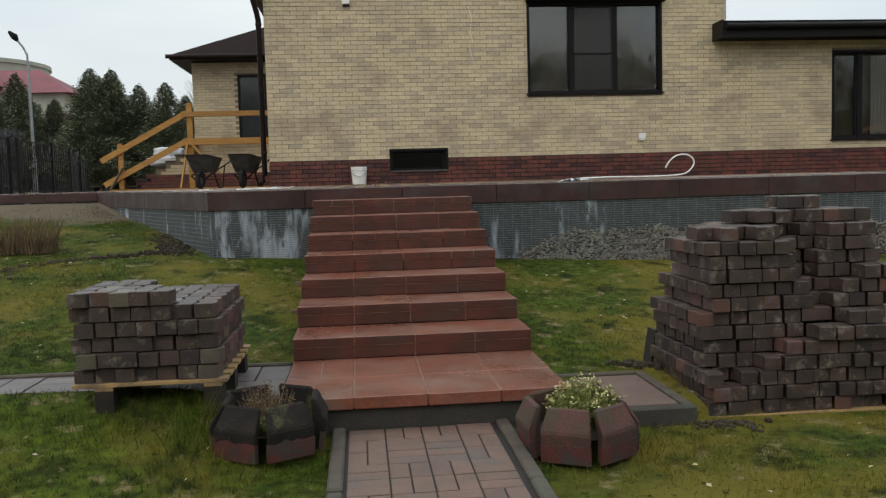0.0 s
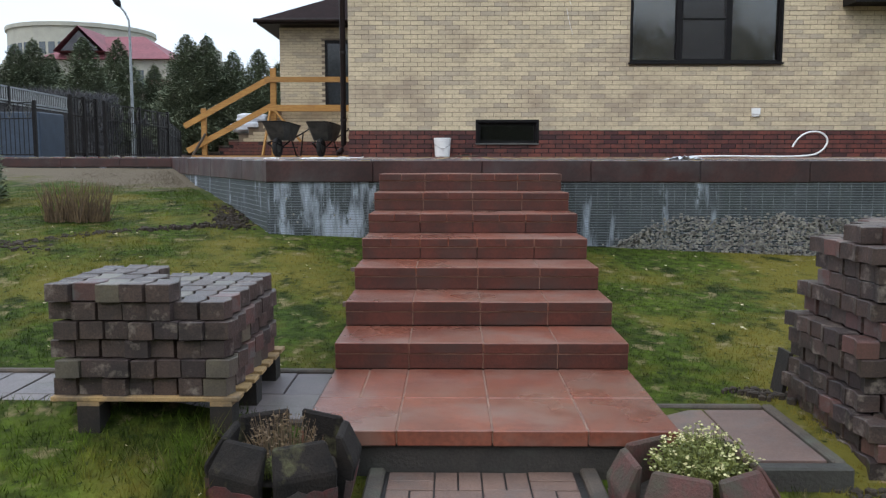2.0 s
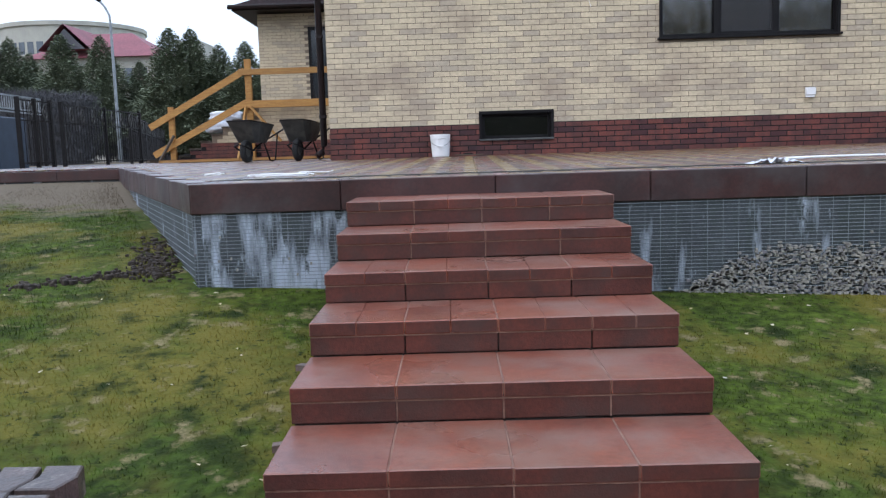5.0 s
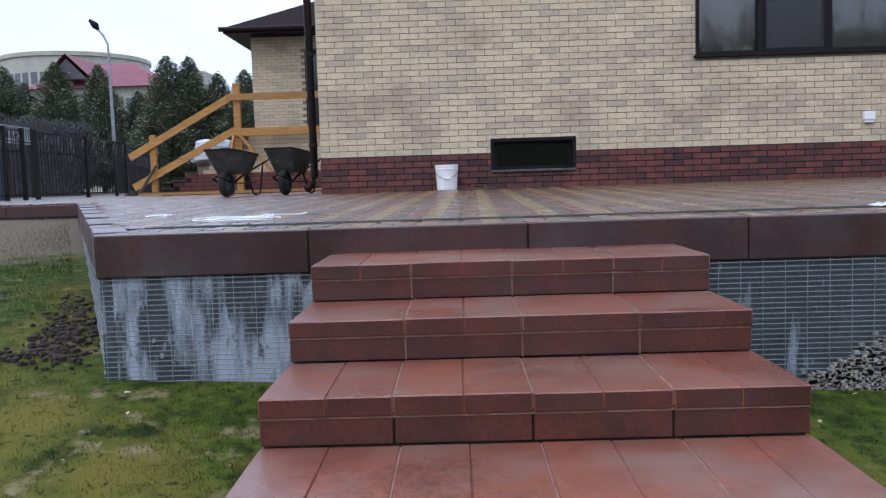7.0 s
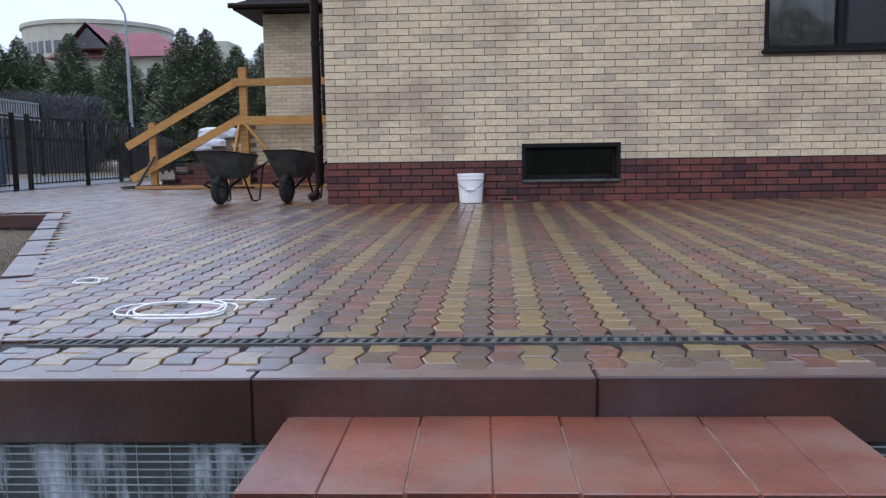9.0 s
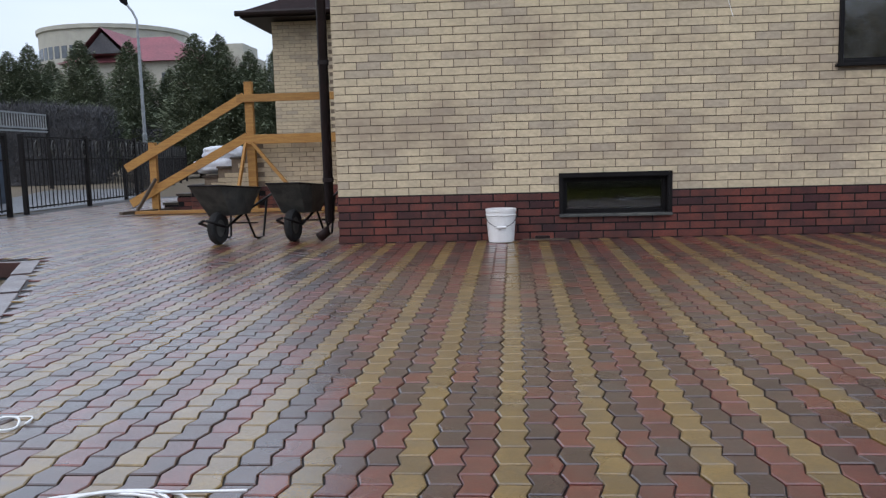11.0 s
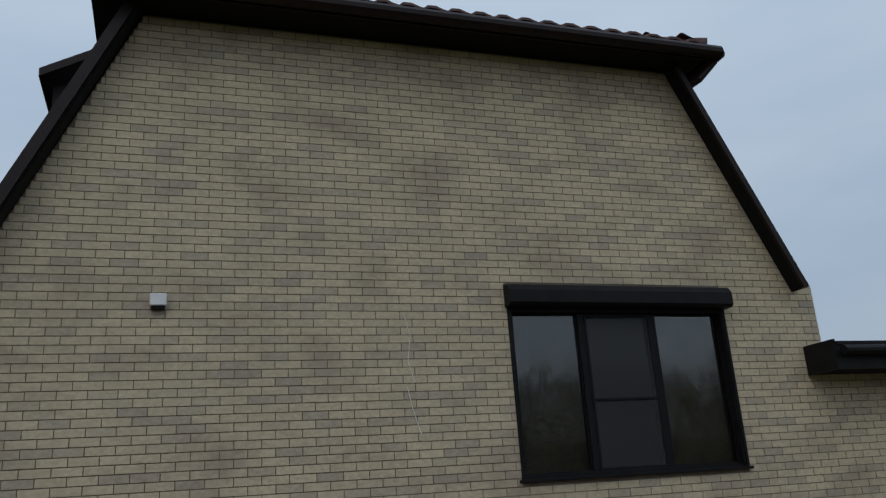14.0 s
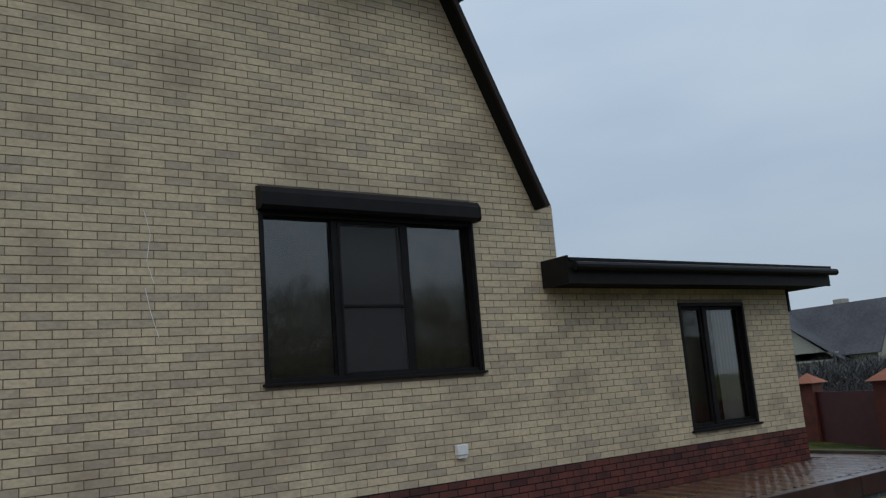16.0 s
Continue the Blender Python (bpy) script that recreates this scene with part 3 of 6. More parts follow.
# ---- roof and gutters ----
def build_roof():
    roof = structure(thing("roof", (3.4, 22, 9.0), "brown tiled half-hipped roof with black edge boards", ""))
    d = (GABLE_TOP - GABLE_Z) * SLOPE
    out = 0.28
    for side, x0, sgn in (("l", GABLE_L, 1), ("r", GABLE_R, -1)):
        # steep flank of the mansard, its edge board and soffit
        foot = x0 + (-0.19 if sgn > 0 else -0.27)
        out_lo, out_hi = (foot, GABLE_Z - 0.09), (foot + sgn * (GABLE_TOP - GABLE_Z + 0.09) * (0.475 if sgn > 0 else 0.47), GABLE_TOP)
        def slab(y0, y1, near, far):
            q = [(out_lo[0] + sgn * near, out_lo[1]), (out_lo[0] + sgn * far, out_lo[1]), (out_hi[0] + sgn * far, out_hi[1]), (out_hi[0] + sgn * near, out_hi[1])]
            return Solid().add([(x, y, z) for y in (y0, y1) for x, z in q], [(0, 1, 2, 3), (7, 6, 5, 4), (0, 4, 5, 1), (1, 5, 6, 2), (2, 6, 7, 3), (3, 7, 4, 0)])
        slab(WALL_Y - out, WALL_Y - out + 0.045, 0.0, 0.125 if sgn > 0 else 0.085).make("rake_board", BROWN_METAL, roof)
        slab(WALL_Y - out + 0.045, WALL_Y - 0.004, 0.03, 0.155 if sgn > 0 else 0.055).make("soffit", BLACK_MATT, roof)
        slab(WALL_Y - out + 0.045, WALL_Y + 0.3, 0.0, 0.03).make("roof_edge", ROOF_TILE, roof)
        slab(WALL_Y + 0.3, 29.4, 0.0, 0.2).make("roof_flank", ROOF_TILE, roof)
    # hipped cap: eaves all round, tiles above
    ex0, ex1, ey0, ey1, ez = -0.62, 6.98, WALL_Y - 0.45, 30.0, 8.70
    Solid().box(ex0 + 0.02, ex1 - 0.02, ey0 + 0.02, ey1, ez - 0.06, ez - 0.02).make("eave_soffit", BLACK_MATT, roof)
    Solid().box(ex0, ex1, ey0, ey0 + 0.02, ez - 0.09, ez + 0.10).make("fascia", BROWN_METAL, roof)
    rise = 0.52
    cx = (ex0 + ex1) / 2
    half = cx - ex0
    top = ez + 0.1 + half * rise
    ridge0, ridge1 = ey0 + half, ey1 - half
    c = Solid()
    zb = ez + 0.06
    c.add([(ex0, ey0, zb), (ex1, ey0, zb), (ex1, ey1, zb), (ex0, ey1, zb), (cx, ridge0, top), (cx, ridge1, top)],
          [(0, 1, 4), (1, 2, 5, 4), (2, 3, 5), (3, 0, 4, 5), (3, 2, 1, 0)])
    c.make("roof_deck", BLACK_MATT, roof)
    # rows of curved tiles on the front hip and the right slope near it
    t = Solid()
    row = 0.32
    n_rows = int(half / row)
    for r in range(n_rows):
        y = ey0 - 0.06 + r * row
        z = zb + 0.05 + r * row * rise
        xa, xb = ex0 + r * row + 0.04, ex1 - r * row - 0.04
        k = max(1, int((xb - xa) / 0.3))
        for i in range(k):
            x0_, x1_ = xa + (xb - xa) * i / k, xa + (xb - xa) * (i + 1) / k
            m_ = (x0_ + x1_) / 2
            prof = [(x0_, 0.0), (x0_ + 0.05, 0.045), (m_, 0.05), (x1_ - 0.06, 0.015), (x1_, 0.0)]
            vs = [(x, y, z + h) for x, h in prof] + [(x, y + row + 0.05, z + h * 0.8 + (row + 0.05) * rise - 0.03) for x, h in prof] + [(x, y, z + h - 0.035) for x, h in prof]
            t.add(vs, [(j, j + 1, j + 6, j + 5) for j in range(4)] + [(j + 10, j + 11, j + 1, j) for j in range(4)])
    for r in range(3):
        x = ex1 + 0.04 - r * row
        z = zb + 0.05 + r * row * rise
        ya = ey0 + r * row
        for i in range(26):
            y0_, y1_ = ya + i * 0.3, ya + (i + 1) * 0.3
            m_ = (y0_ + y1_) / 2
            prof = [(y0_, 0.0), (y0_ + 0.05, 0.045), (m_, 0.05), (y1_ - 0.06, 0.015), (y1_, 0.0)]
            vs = [(x, y, z + h) for y, h in prof] + [(x - row - 0.05, y, z + h * 0.8 + (row + 0.05) * rise - 0.03) for y, h in prof] + [(x, y, z + h - 0.035) for y, h in prof]
            t.add(vs, [(j, j + 1, j + 6, j + 5) for j in range(4)] + [(j + 10, j + 11, j + 1, j) for j in range(4)])
    t.make("roof_tiles", ROOF_TILE, roof, kind="stuff")
    # hip ridge caps
    h = Solid()
    for i in range(14):
        a = i * 0.3
        for sx, x in ((-1, ex1 - a), (1, ex0 + a)):
            p = Vector((x, ey0 + a, zb + 0.09 + a * rise))
            q = p + Vector((sx * 0.34, 0.34, 0.34 * rise))
            h.tube([p, q], [0.085, 0.07], 7)
    h.make("ridge_caps", ROOF_TILE, roof, kind="stuff")
    # gutters of the cap
    for pts in ([(ex0 - 0.1, ey0 - 0.09, ez - 0.02), (ex1 + 0.12, ey0 - 0.09, ez - 0.02)], [(ex1 + 0.12, ey0 - 0.09, ez - 0.02), (ex1 + 0.12, 26, ez - 0.02)]):
        Solid().tube(pts, 0.085, 10).make("gutter", BROWN_METAL, roof)
    Solid().tube([(ex1 + 0.1, ey0 + 0.02, ez - 0.1), (ex1 - 0.12, ey0 + 0.1, ez - 0.34), (GABLE_R - d - 0.1, WALL_Y - 0.2, GABLE_TOP - 0.30)], 0.045, 8).make("gutter_pipe", BROWN_METAL, roof)
    # small dormer eave on the west flank
    dm = Solid()
    dm.add([(-1.45, 20.6, 9.05), (-0.2, 20.6, 9.75), (-0.2, 24.6, 9.75), (-1.45, 24.6, 9.05), (-1.45, 20.6, 9.17), (-0.2, 20.6, 9.87), (-0.2, 24.6, 9.87), (-1.45, 24.6, 9.17)],
           [(0, 3, 2, 1), (4, 5, 6, 7), (0, 1, 5, 4), (1, 2, 6, 5), (2, 3, 7, 6), (3, 0, 4, 7)])
    dm.box(-1.3, 0.3, 20.9, 24.3, 7.3, 9.1)
    dm.make("dormer", BROWN_METAL, roof)
    return roof


build_roof()


def gutter_line(name, x, y0, y1, z):
    g = thing(name, (x, y0, z), "dark brown metal eaves gutter above the side wall", "gutter")
    s = Solid()
    n = 8
    prof = [(x + 0.075 * math.cos(math.pi + math.pi * i / n), z + 0.075 * math.sin(math.pi + math.pi * i / n)) for i in range(n + 1)]
    inner = [(x + (px - x) * 0.86, z + (pz - z) * 0.86) for px, pz in reversed(prof)]
    q = prof + inner
    m = len(q)
    s.add([(px, y, pz) for y in (y0, y1) for px, pz in q], [tuple(range(m)), tuple(reversed(range(m, 2 * m)))] + [(i, i + m, (i + 1) % m + m, (i + 1) % m) for i in range(m)])
    s.make("trough", BROWN_METAL, g)
    return g


gutter_line("gutter", GABLE_L - 0.20, WALL_Y - 0.33, 28.6, 5.62)
pipe = thing("downpipe", (-1.62, WALL_Y - 0.08, 1.62), "dark brown metal downpipe fixed to the house corner", "downpipe")
px_, py_ = -1.61, WALL_Y + 0.02
Solid().tube([(GABLE_L - 0.20, WALL_Y - 0.2, 5.60), (GABLE_L - 0.19, WALL_Y - 0.18, 5.42), (GABLE_L - 0.14, WALL_Y - 0.08, 5.2), (px_, py_, 5.02), (px_, py_, 1.86), (px_ - 0.03, py_ - 0.07, 1.74), (px_ - 0.10, py_ - 0.13, 1.685)],
             0.056, 12).make("pipe", BROWN_METAL, pipe, smooth=True)
for z in (2.3, 3.6, 4.9):
    Solid().lathe([(0.064, z), (0.064, z + 0.05)], px_, py_, 12).make("pipe_clamp", BROWN_METAL, pipe)

# annex roof
annex = structure(thing("annex_roof", (11, 20, 4.6), "black metal low-pitched roof edge over the annex", ""))
Solid().box(8.03, 14.15, WALL_Y - 0.50, 24, ANNEX_TOP, ANNEX_TOP + 0.05).make("eave_soffit", BLACK_MATT, annex)
Solid().box(8.03, 14.15, WALL_Y - 0.53, WALL_Y - 0.50, ANNEX_TOP - 0.01, 4.77).make("fascia", BLACK, annex)
Solid().box(8.00, 8.03, WALL_Y - 0.53, WALL_Y - 0.012, ANNEX_TOP - 0.01, 4.84).make("end_board", BLACK, annex)
s = Solid()
s.add([(8.03, WALL_Y - 0.56, 4.81), (14.2, WALL_Y - 0.56, 4.81), (14.2, 24, 5.0), (8.03, 24, 5.0), (8.03, WALL_Y - 0.56, 4.77), (14.2, WALL_Y - 0.56, 4.77), (14.2, 24, 4.9), (8.03, 24, 4.9)],
      [(0, 1, 2, 3), (7, 6, 5, 4), (0, 4, 5, 1), (1, 5, 6, 2), (2, 6, 7, 3), (3, 7, 4, 0)])
s.make("roof_sheet", BLACK, annex)
Solid().tube([(8.05, WALL_Y - 0.62, 4.69), (14.22, WALL_Y - 0.62, 4.70)], 0.058, 10).make("gutter", BLACK, annex)
Solid().tube([(13.70, WALL_Y + 0.05, 4.48), (13.70, WALL_Y + 0.05, 4.1)], 0.045, 8).make("gutter_pipe", BLACK, annex)

# little white wall boxes
for x, z, l in ((0.10, 5.27, "small white plastic vent hood high on the brick wall"), (6.33, 2.39, "small white plastic junction box above the brick plinth")):
    bx = thing("wall_box", (x + 0.08, WALL_Y - 0.05, z), l, "vent")
    Solid().box(x, x + 0.16, WALL_Y - 0.075, WALL_Y - 0.001, z + 0.035, z + 0.16).make("cover", WHITE, bx, bevel=0.008)
    Solid().box(x + 0.015, x + 0.145, WALL_Y - 0.06, WALL_Y - 0.001, z, z + 0.035).make("outlet", BLACK_MATT if z > 4 else WHITE, bx)
wire = thing("wall_wire", (2.75, WALL_Y - 0.01, 4.0), "thin pale cable hanging loose on the brick wall", "cable")
Solid().tube([(2.72, WALL_Y - 0.012, 5.25), (2.78, WALL_Y - 0.014, 5.0), (2.74, WALL_Y - 0.012, 4.72), (2.80, WALL_Y - 0.03, 4.5)], 0.004, 5).make("cable", WHITE, wire)
Solid().tube([(2.72, WALL_Y - 0.012, 4.45), (2.77, WALL_Y - 0.014, 4.2), (2.84, WALL_Y - 0.03, 3.95)], 0.004, 5).make("cable_end", WHITE, wire)


# ---- terrace: retaining wall, coping, drain ----
def along(p, q, d0, d1, off0, off1, z0, z1, s):
    """A box along the line p-q from d0 to d1 metres, between two offsets to its left."""
    a, b = Vector((*p, 0)), Vector((*q, 0))
    d = (b - a).normalized()
    n = Vector((-d.y, d.x, 0))
    c = [a + d * u + n * w for u, w in ((d0, off0), (d1, off0), (d1, off1), (d0, off1))]
    return s.add([(p_.x, p_.y, z) for z in (z0, z1) for p_ in c], [(0, 3, 2, 1), (4, 5, 6, 7), (0, 1, 5, 4), (1, 2, 6, 5), (2, 3, 7, 6), (3, 0, 4, 7)])


EDGE = [(-22.0, BACK_Y), (BACK_X, BACK_Y), (TX0, TY), (TX1, TY), (TX1, 16.3), (16.0, 16.3)]
retaining = structure(thing("retaining_wall", (3, TY + 0.1, 0.6), "grey membrane-covered retaining wall with chalky runs and wire mesh", ""))
for p, q in zip(EDGE, EDGE[1:]):
    length = (Vector(q) - Vector(p)).length
    parts = [(0.0, 2.0, MEMBRANE), (2.0, length, MEMBRANE_CLEAN)] if p == (TX0, TY) else [(0.0, length, MEMBRANE_CLEAN)]
    for d0, d1, mat in parts:
        s = Solid()
        along(p, q, d0, d1, 0.03, 0.25, 0.0, 1.42 if p[0] < -20 else COP_BOTTOM, s)
        s.make("membrane", mat, retaining)
coping = structure(thing("coping", (3, TY, 1.4), "dark red stained concrete edge slabs round the terrace", ""))
for p, q in zip(EDGE, EDGE[1:]):
    length = (Vector(q) - Vector(p)).length
    d = 0.0
    first = -0.28 - TX0 if p == (TX0, TY) else 1.09
    cuts = [0.0, first]
    while cuts[-1] + 1.09 < length:
        cuts.append(cuts[-1] + 1.09)
    cuts.append(length)
    for a, b in zip(cuts, cuts[1:]):
        if b - a > 0.02:
            s = Solid()
            wob = random.uniform(-0.004, 0.004)
            west = p[0] < -20
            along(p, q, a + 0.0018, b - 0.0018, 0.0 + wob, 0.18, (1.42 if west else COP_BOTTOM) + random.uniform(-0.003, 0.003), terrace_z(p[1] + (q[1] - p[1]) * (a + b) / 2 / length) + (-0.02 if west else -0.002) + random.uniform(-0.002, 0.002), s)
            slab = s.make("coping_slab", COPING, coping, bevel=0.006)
            # upward faces get the paler colour that carries the painted sheen
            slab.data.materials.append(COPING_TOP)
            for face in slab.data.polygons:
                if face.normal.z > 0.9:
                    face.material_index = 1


def mesh_and_pebbles():
    s = Solid()
    z = 0.62
    while z < COP_BOTTOM:
        for a, b in ((TX0, SX0), (SX1, 8.5)):
            s.box(a, b, TY + 0.012, TY + 0.016, z, z + 0.004)
        z += 0.026
    x = TX0 + 0.02
    while x < 8.5:
        if not SX0 < x < SX1:
            s.box(x, x + 0.0015, TY + 0.008, TY + 0.012, 0.6, COP_BOTTOM)
        x += 0.11
    p, q = (BACK_X, BACK_Y), (TX0, TY)
    z = 0.75
    while z < COP_BOTTOM:
        along(p, q, 0.0, 7.7, 0.012, 0.016, z, z + 0.004, s)
        z += 0.05
    s.make("wire_mesh", MESH_WIRE, retaining, kind="stuff")
    g = Solid()
    rng = random.Random(4)
    for _ in range(5200):
        x = 1.95 + 5.0 * rng.random() ** 0.8
        top = 0.60 + 0.34 * min(1.0, max(0.0, (x - 2.0) / 0.7)) + 0.08 * noise.noise(Vector((x * 3, 0, 0)))
        z = rng.uniform(0.56, max(0.6, top)) + max(0.0, rng.gauss(0, 0.03))
        r = rng.uniform(0.006, 0.014)
        g.box(x - r, x + r * rng.uniform(0.5, 1.6), TY + 0.004, TY + 0.03, z - r * 0.7, z + r * 0.7)
    for _ in range(16):
        x = rng.choice((rng.uniform(TX0, SX0 - 0.05), rng.uniform(SX1 + 0.05, 6)))
        z = rng.uniform(0.8, 1.27)
        g.box(x, x + 0.012, TY + 0.006, TY + 0.03, z, z + 0.018)
    g.make("pebbles", PEBBLE, retaining, kind="stuff")


mesh_and_pebbles()


def inside_terrace(x, y):
    """Whether a paver at this place lies on the terrace."""
    if y < TY + 0.14 or y > 31:
        return False
    if y < BACK_Y + 0.2:
        t = (y - TY) / (BACK_Y - TY)
        if x < TX0 + (BACK_X - TX0) * t + 0.16:
            return False
    if x > TX1 - 0.2 and y < 16.5:
        return False
    if x > 14.35 or x < -9.0:
        return False
    if x > GABLE_L - 0.02 and y > WALL_Y - 0.06:
        return x > ANNEX_R + 0.06 and y < 24
    if x > -5.6 and y > 24.1:
        return False
    return True


bed = Solid()
bed.add([(x, y, terrace_z(y) - 0.012) for x, y in ((TX0 + 0.1, TY + 0.1), (TX1, TY + 0.1), (TX1, WALL_Y), (BACK_X + 0.1, WALL_Y), (BACK_X + 0.1, BACK_Y))], [(0, 1, 2, 3, 4)])
bed.add([(x, y, terrace_z(y) - 0.012) for x, y in ((-9.3, BACK_Y + 0.1), (BACK_X + 0.1, BACK_Y + 0.1), (BACK_X + 0.1, WALL_Y), (GABLE_L, WALL_Y), (GABLE_L, 31), (-9.3, 31))], [(0, 1, 2, 3, 4, 5)])
bed.add([(x, y, terrace_z(y) - 0.012) for x, y in ((TX1, 16.4), (14.5, 16.4), (14.5, 25), (ANNEX_R, 25), (ANNEX_R, WALL_Y), (TX1, WALL_Y))], [(0, 1, 2, 3, 4, 5)])
pavement = structure(bed.make("pavement", SAND, label="wet terrace of wave-edged pavers in ochre, red and brown stripes"))

drain = thing("drain_channel", (3, 10.6, terrace_z(10.6)), "narrow black slotted drain channel set in the terrace paving", "drain")
DY0, DY1 = 10.52, 10.62
zt = terrace_z(10.56)
Solid().box(-1.25, 8.3, DY0, DY0 + 0.015, zt - 0.02, zt + 0.006).make("rail", GALV, drain)
Solid().box(-1.25, 8.3, DY1 - 0.015, DY1, zt - 0.02, zt + 0.006).make("rail", GALV, drain)
Solid().box(-1.25, 8.3, DY0 + 0.015, DY1 - 0.015, zt - 0.02, zt - 0.011).make("channel", BLACK_MATT, drain)
s = Solid()
x = -1.23
while x < 8.28:
    s.add([(x, DY0 + 0.015, zt - 0.01), (x + 0.02, DY0 + 0.015, zt - 0.01), (x + 0.035, DY1 - 0.015, zt - 0.01), (x + 0.015, DY1 - 0.015, zt - 0.01),
           (x, DY0 + 0.015, zt + 0.004), (x + 0.02, DY0 + 0.015, zt + 0.004), (x + 0.035, DY1 - 0.015, zt + 0.004), (x + 0.015, DY1 - 0.015, zt + 0.004)],
          [(4, 5, 6, 7), (0, 1, 5, 4), (1, 2, 6, 5), (2, 3, 7, 6), (3, 0, 4, 7)])
    x += 0.045
s.make("grating_bars", GALV, drain, kind="stuff")


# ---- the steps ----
def shaded_front(ob):
    """Gives a step slab's front edge the darker face colour, its shade painted in."""
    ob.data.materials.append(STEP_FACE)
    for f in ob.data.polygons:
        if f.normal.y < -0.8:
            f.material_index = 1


def build_steps():
    st = structure(thing("stairs", ((SX0 + SX1) / 2, 7.5, 0.1), "broad outdoor steps clad in terracotta slabs", ""))
    run, rise = 0.507, 0.1545
    core = Solid()
    core.box(SX0 + 0.012, SX1 - 0.012, 5.40, 6.5, -0.1, 0.25)
    for i in range(7):
        y = 6.46 + i * run
        z = 0.475 + i * rise
        core.box(SX0 + 0.012, SX1 - 0.012, y + 0.02, min(y + run + 0.02, TY), -0.1, z - 0.055)
    core.make("stair_core", CONCRETE, st)
    rng = random.Random(7)
    widths = [0.0, 0.43, 0.86, 1.29, 1.70]
    top_me, face_me = {}, {}
    for i in range(7):
        y, z = 6.46 + i * run, 0.475 + i * rise
        shift = (0.0, 0.0, 0.0, 0.01, -0.01, 0.0, 0.0)[i]
        for a, b in zip(widths, widths[1:]):
            x0, x1 = SX0 + a + (shift if a else 0) + 0.002, SX0 + b + (shift if b < 1.6 else 0) - 0.002
            back = TY if i == 6 else y + run - 0.006
            lift = rng.uniform(-0.0015, 0.0015)
            cut_x = (x0 + x1) / 2 + rng.uniform(-0.004, 0.004)
            for xa, xb in (((x0, cut_x - 0.0005), (cut_x + 0.0005, x1)) if i in (3, 4, 6) or (i == 5 and a == 0.43) else ((x0, x1),)):
                shaded_front(Solid().box(xa, xb, y - 0.004, back, z - 0.062, z + lift + rng.uniform(-0.0006, 0.0006)).make("tread_slab", STEP_TOP, st, bevel=0.004))
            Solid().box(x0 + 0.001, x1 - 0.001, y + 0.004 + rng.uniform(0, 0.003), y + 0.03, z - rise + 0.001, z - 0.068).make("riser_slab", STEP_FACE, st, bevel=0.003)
        g = Solid()
        g.box(SX0 + 0.006, SX1 - 0.006, y + 0.003, y + 0.03, z - 0.069, z - 0.060)
        for a in widths[1:-1]:
            g.box(SX0 + a - 0.003 + shift, SX0 + a + 0.003 + shift, y + 0.002, y + run - 0.01, z - 0.05, z - 0.003)
            g.box(SX0 + a - 0.003, SX0 + a + 0.003, y + 0.009, y + 0.03, z - rise, z - 0.068)
        g.make("mortar_joint", GROUT, st)
    ys = [5.35, 5.87, 6.458]
    for j, (y0, y1) in enumerate(zip(ys, ys[1:])):
        cols = [0.0, 0.43, 0.86, 1.29, 1.70] if j == 0 else [0.0, 0.21, 0.43, 0.86, 1.29, 1.70]
        for a, b in zip(cols, cols[1:]):
            Solid().box(SX0 + a + 0.003, SX0 + b - 0.003, y0 + 0.003, y1 - 0.003, 0.25 + rng.uniform(-0.003, 0.0), 0.322 + rng.uniform(-0.002, 0.002)).make("landing_slab", STEP_TOP, st, bevel=0.005)
    Solid().box(SX0 + 0.006, SX1 - 0.006, 5.362, 6.45, 0.26, 0.317).make("mortar_joint", GROUT, st)
    Solid().box(-0.1, 1.47, 5.385, 5.5, 0.0, 0.25).make("foundation_edge", CONCRETE, st, bevel=0.012)
    s = Solid()
    for x, y, z, a in ((-0.21, 7.55, 0.50, 20), (-0.22, 8.2, 0.66, -15), (-0.02, 5.33, 0.215, 3)):
        s = Solid()
        s.prism([(-0.06, -0.02), (0.07, -0.025), (0.06, 0.02), (-0.05, 0.025)], 0, 0.03, pose(x, y, z, 0, 0, a))
        s.make("broken_tile", PATH_SLAB, st)
    return st


build_steps()


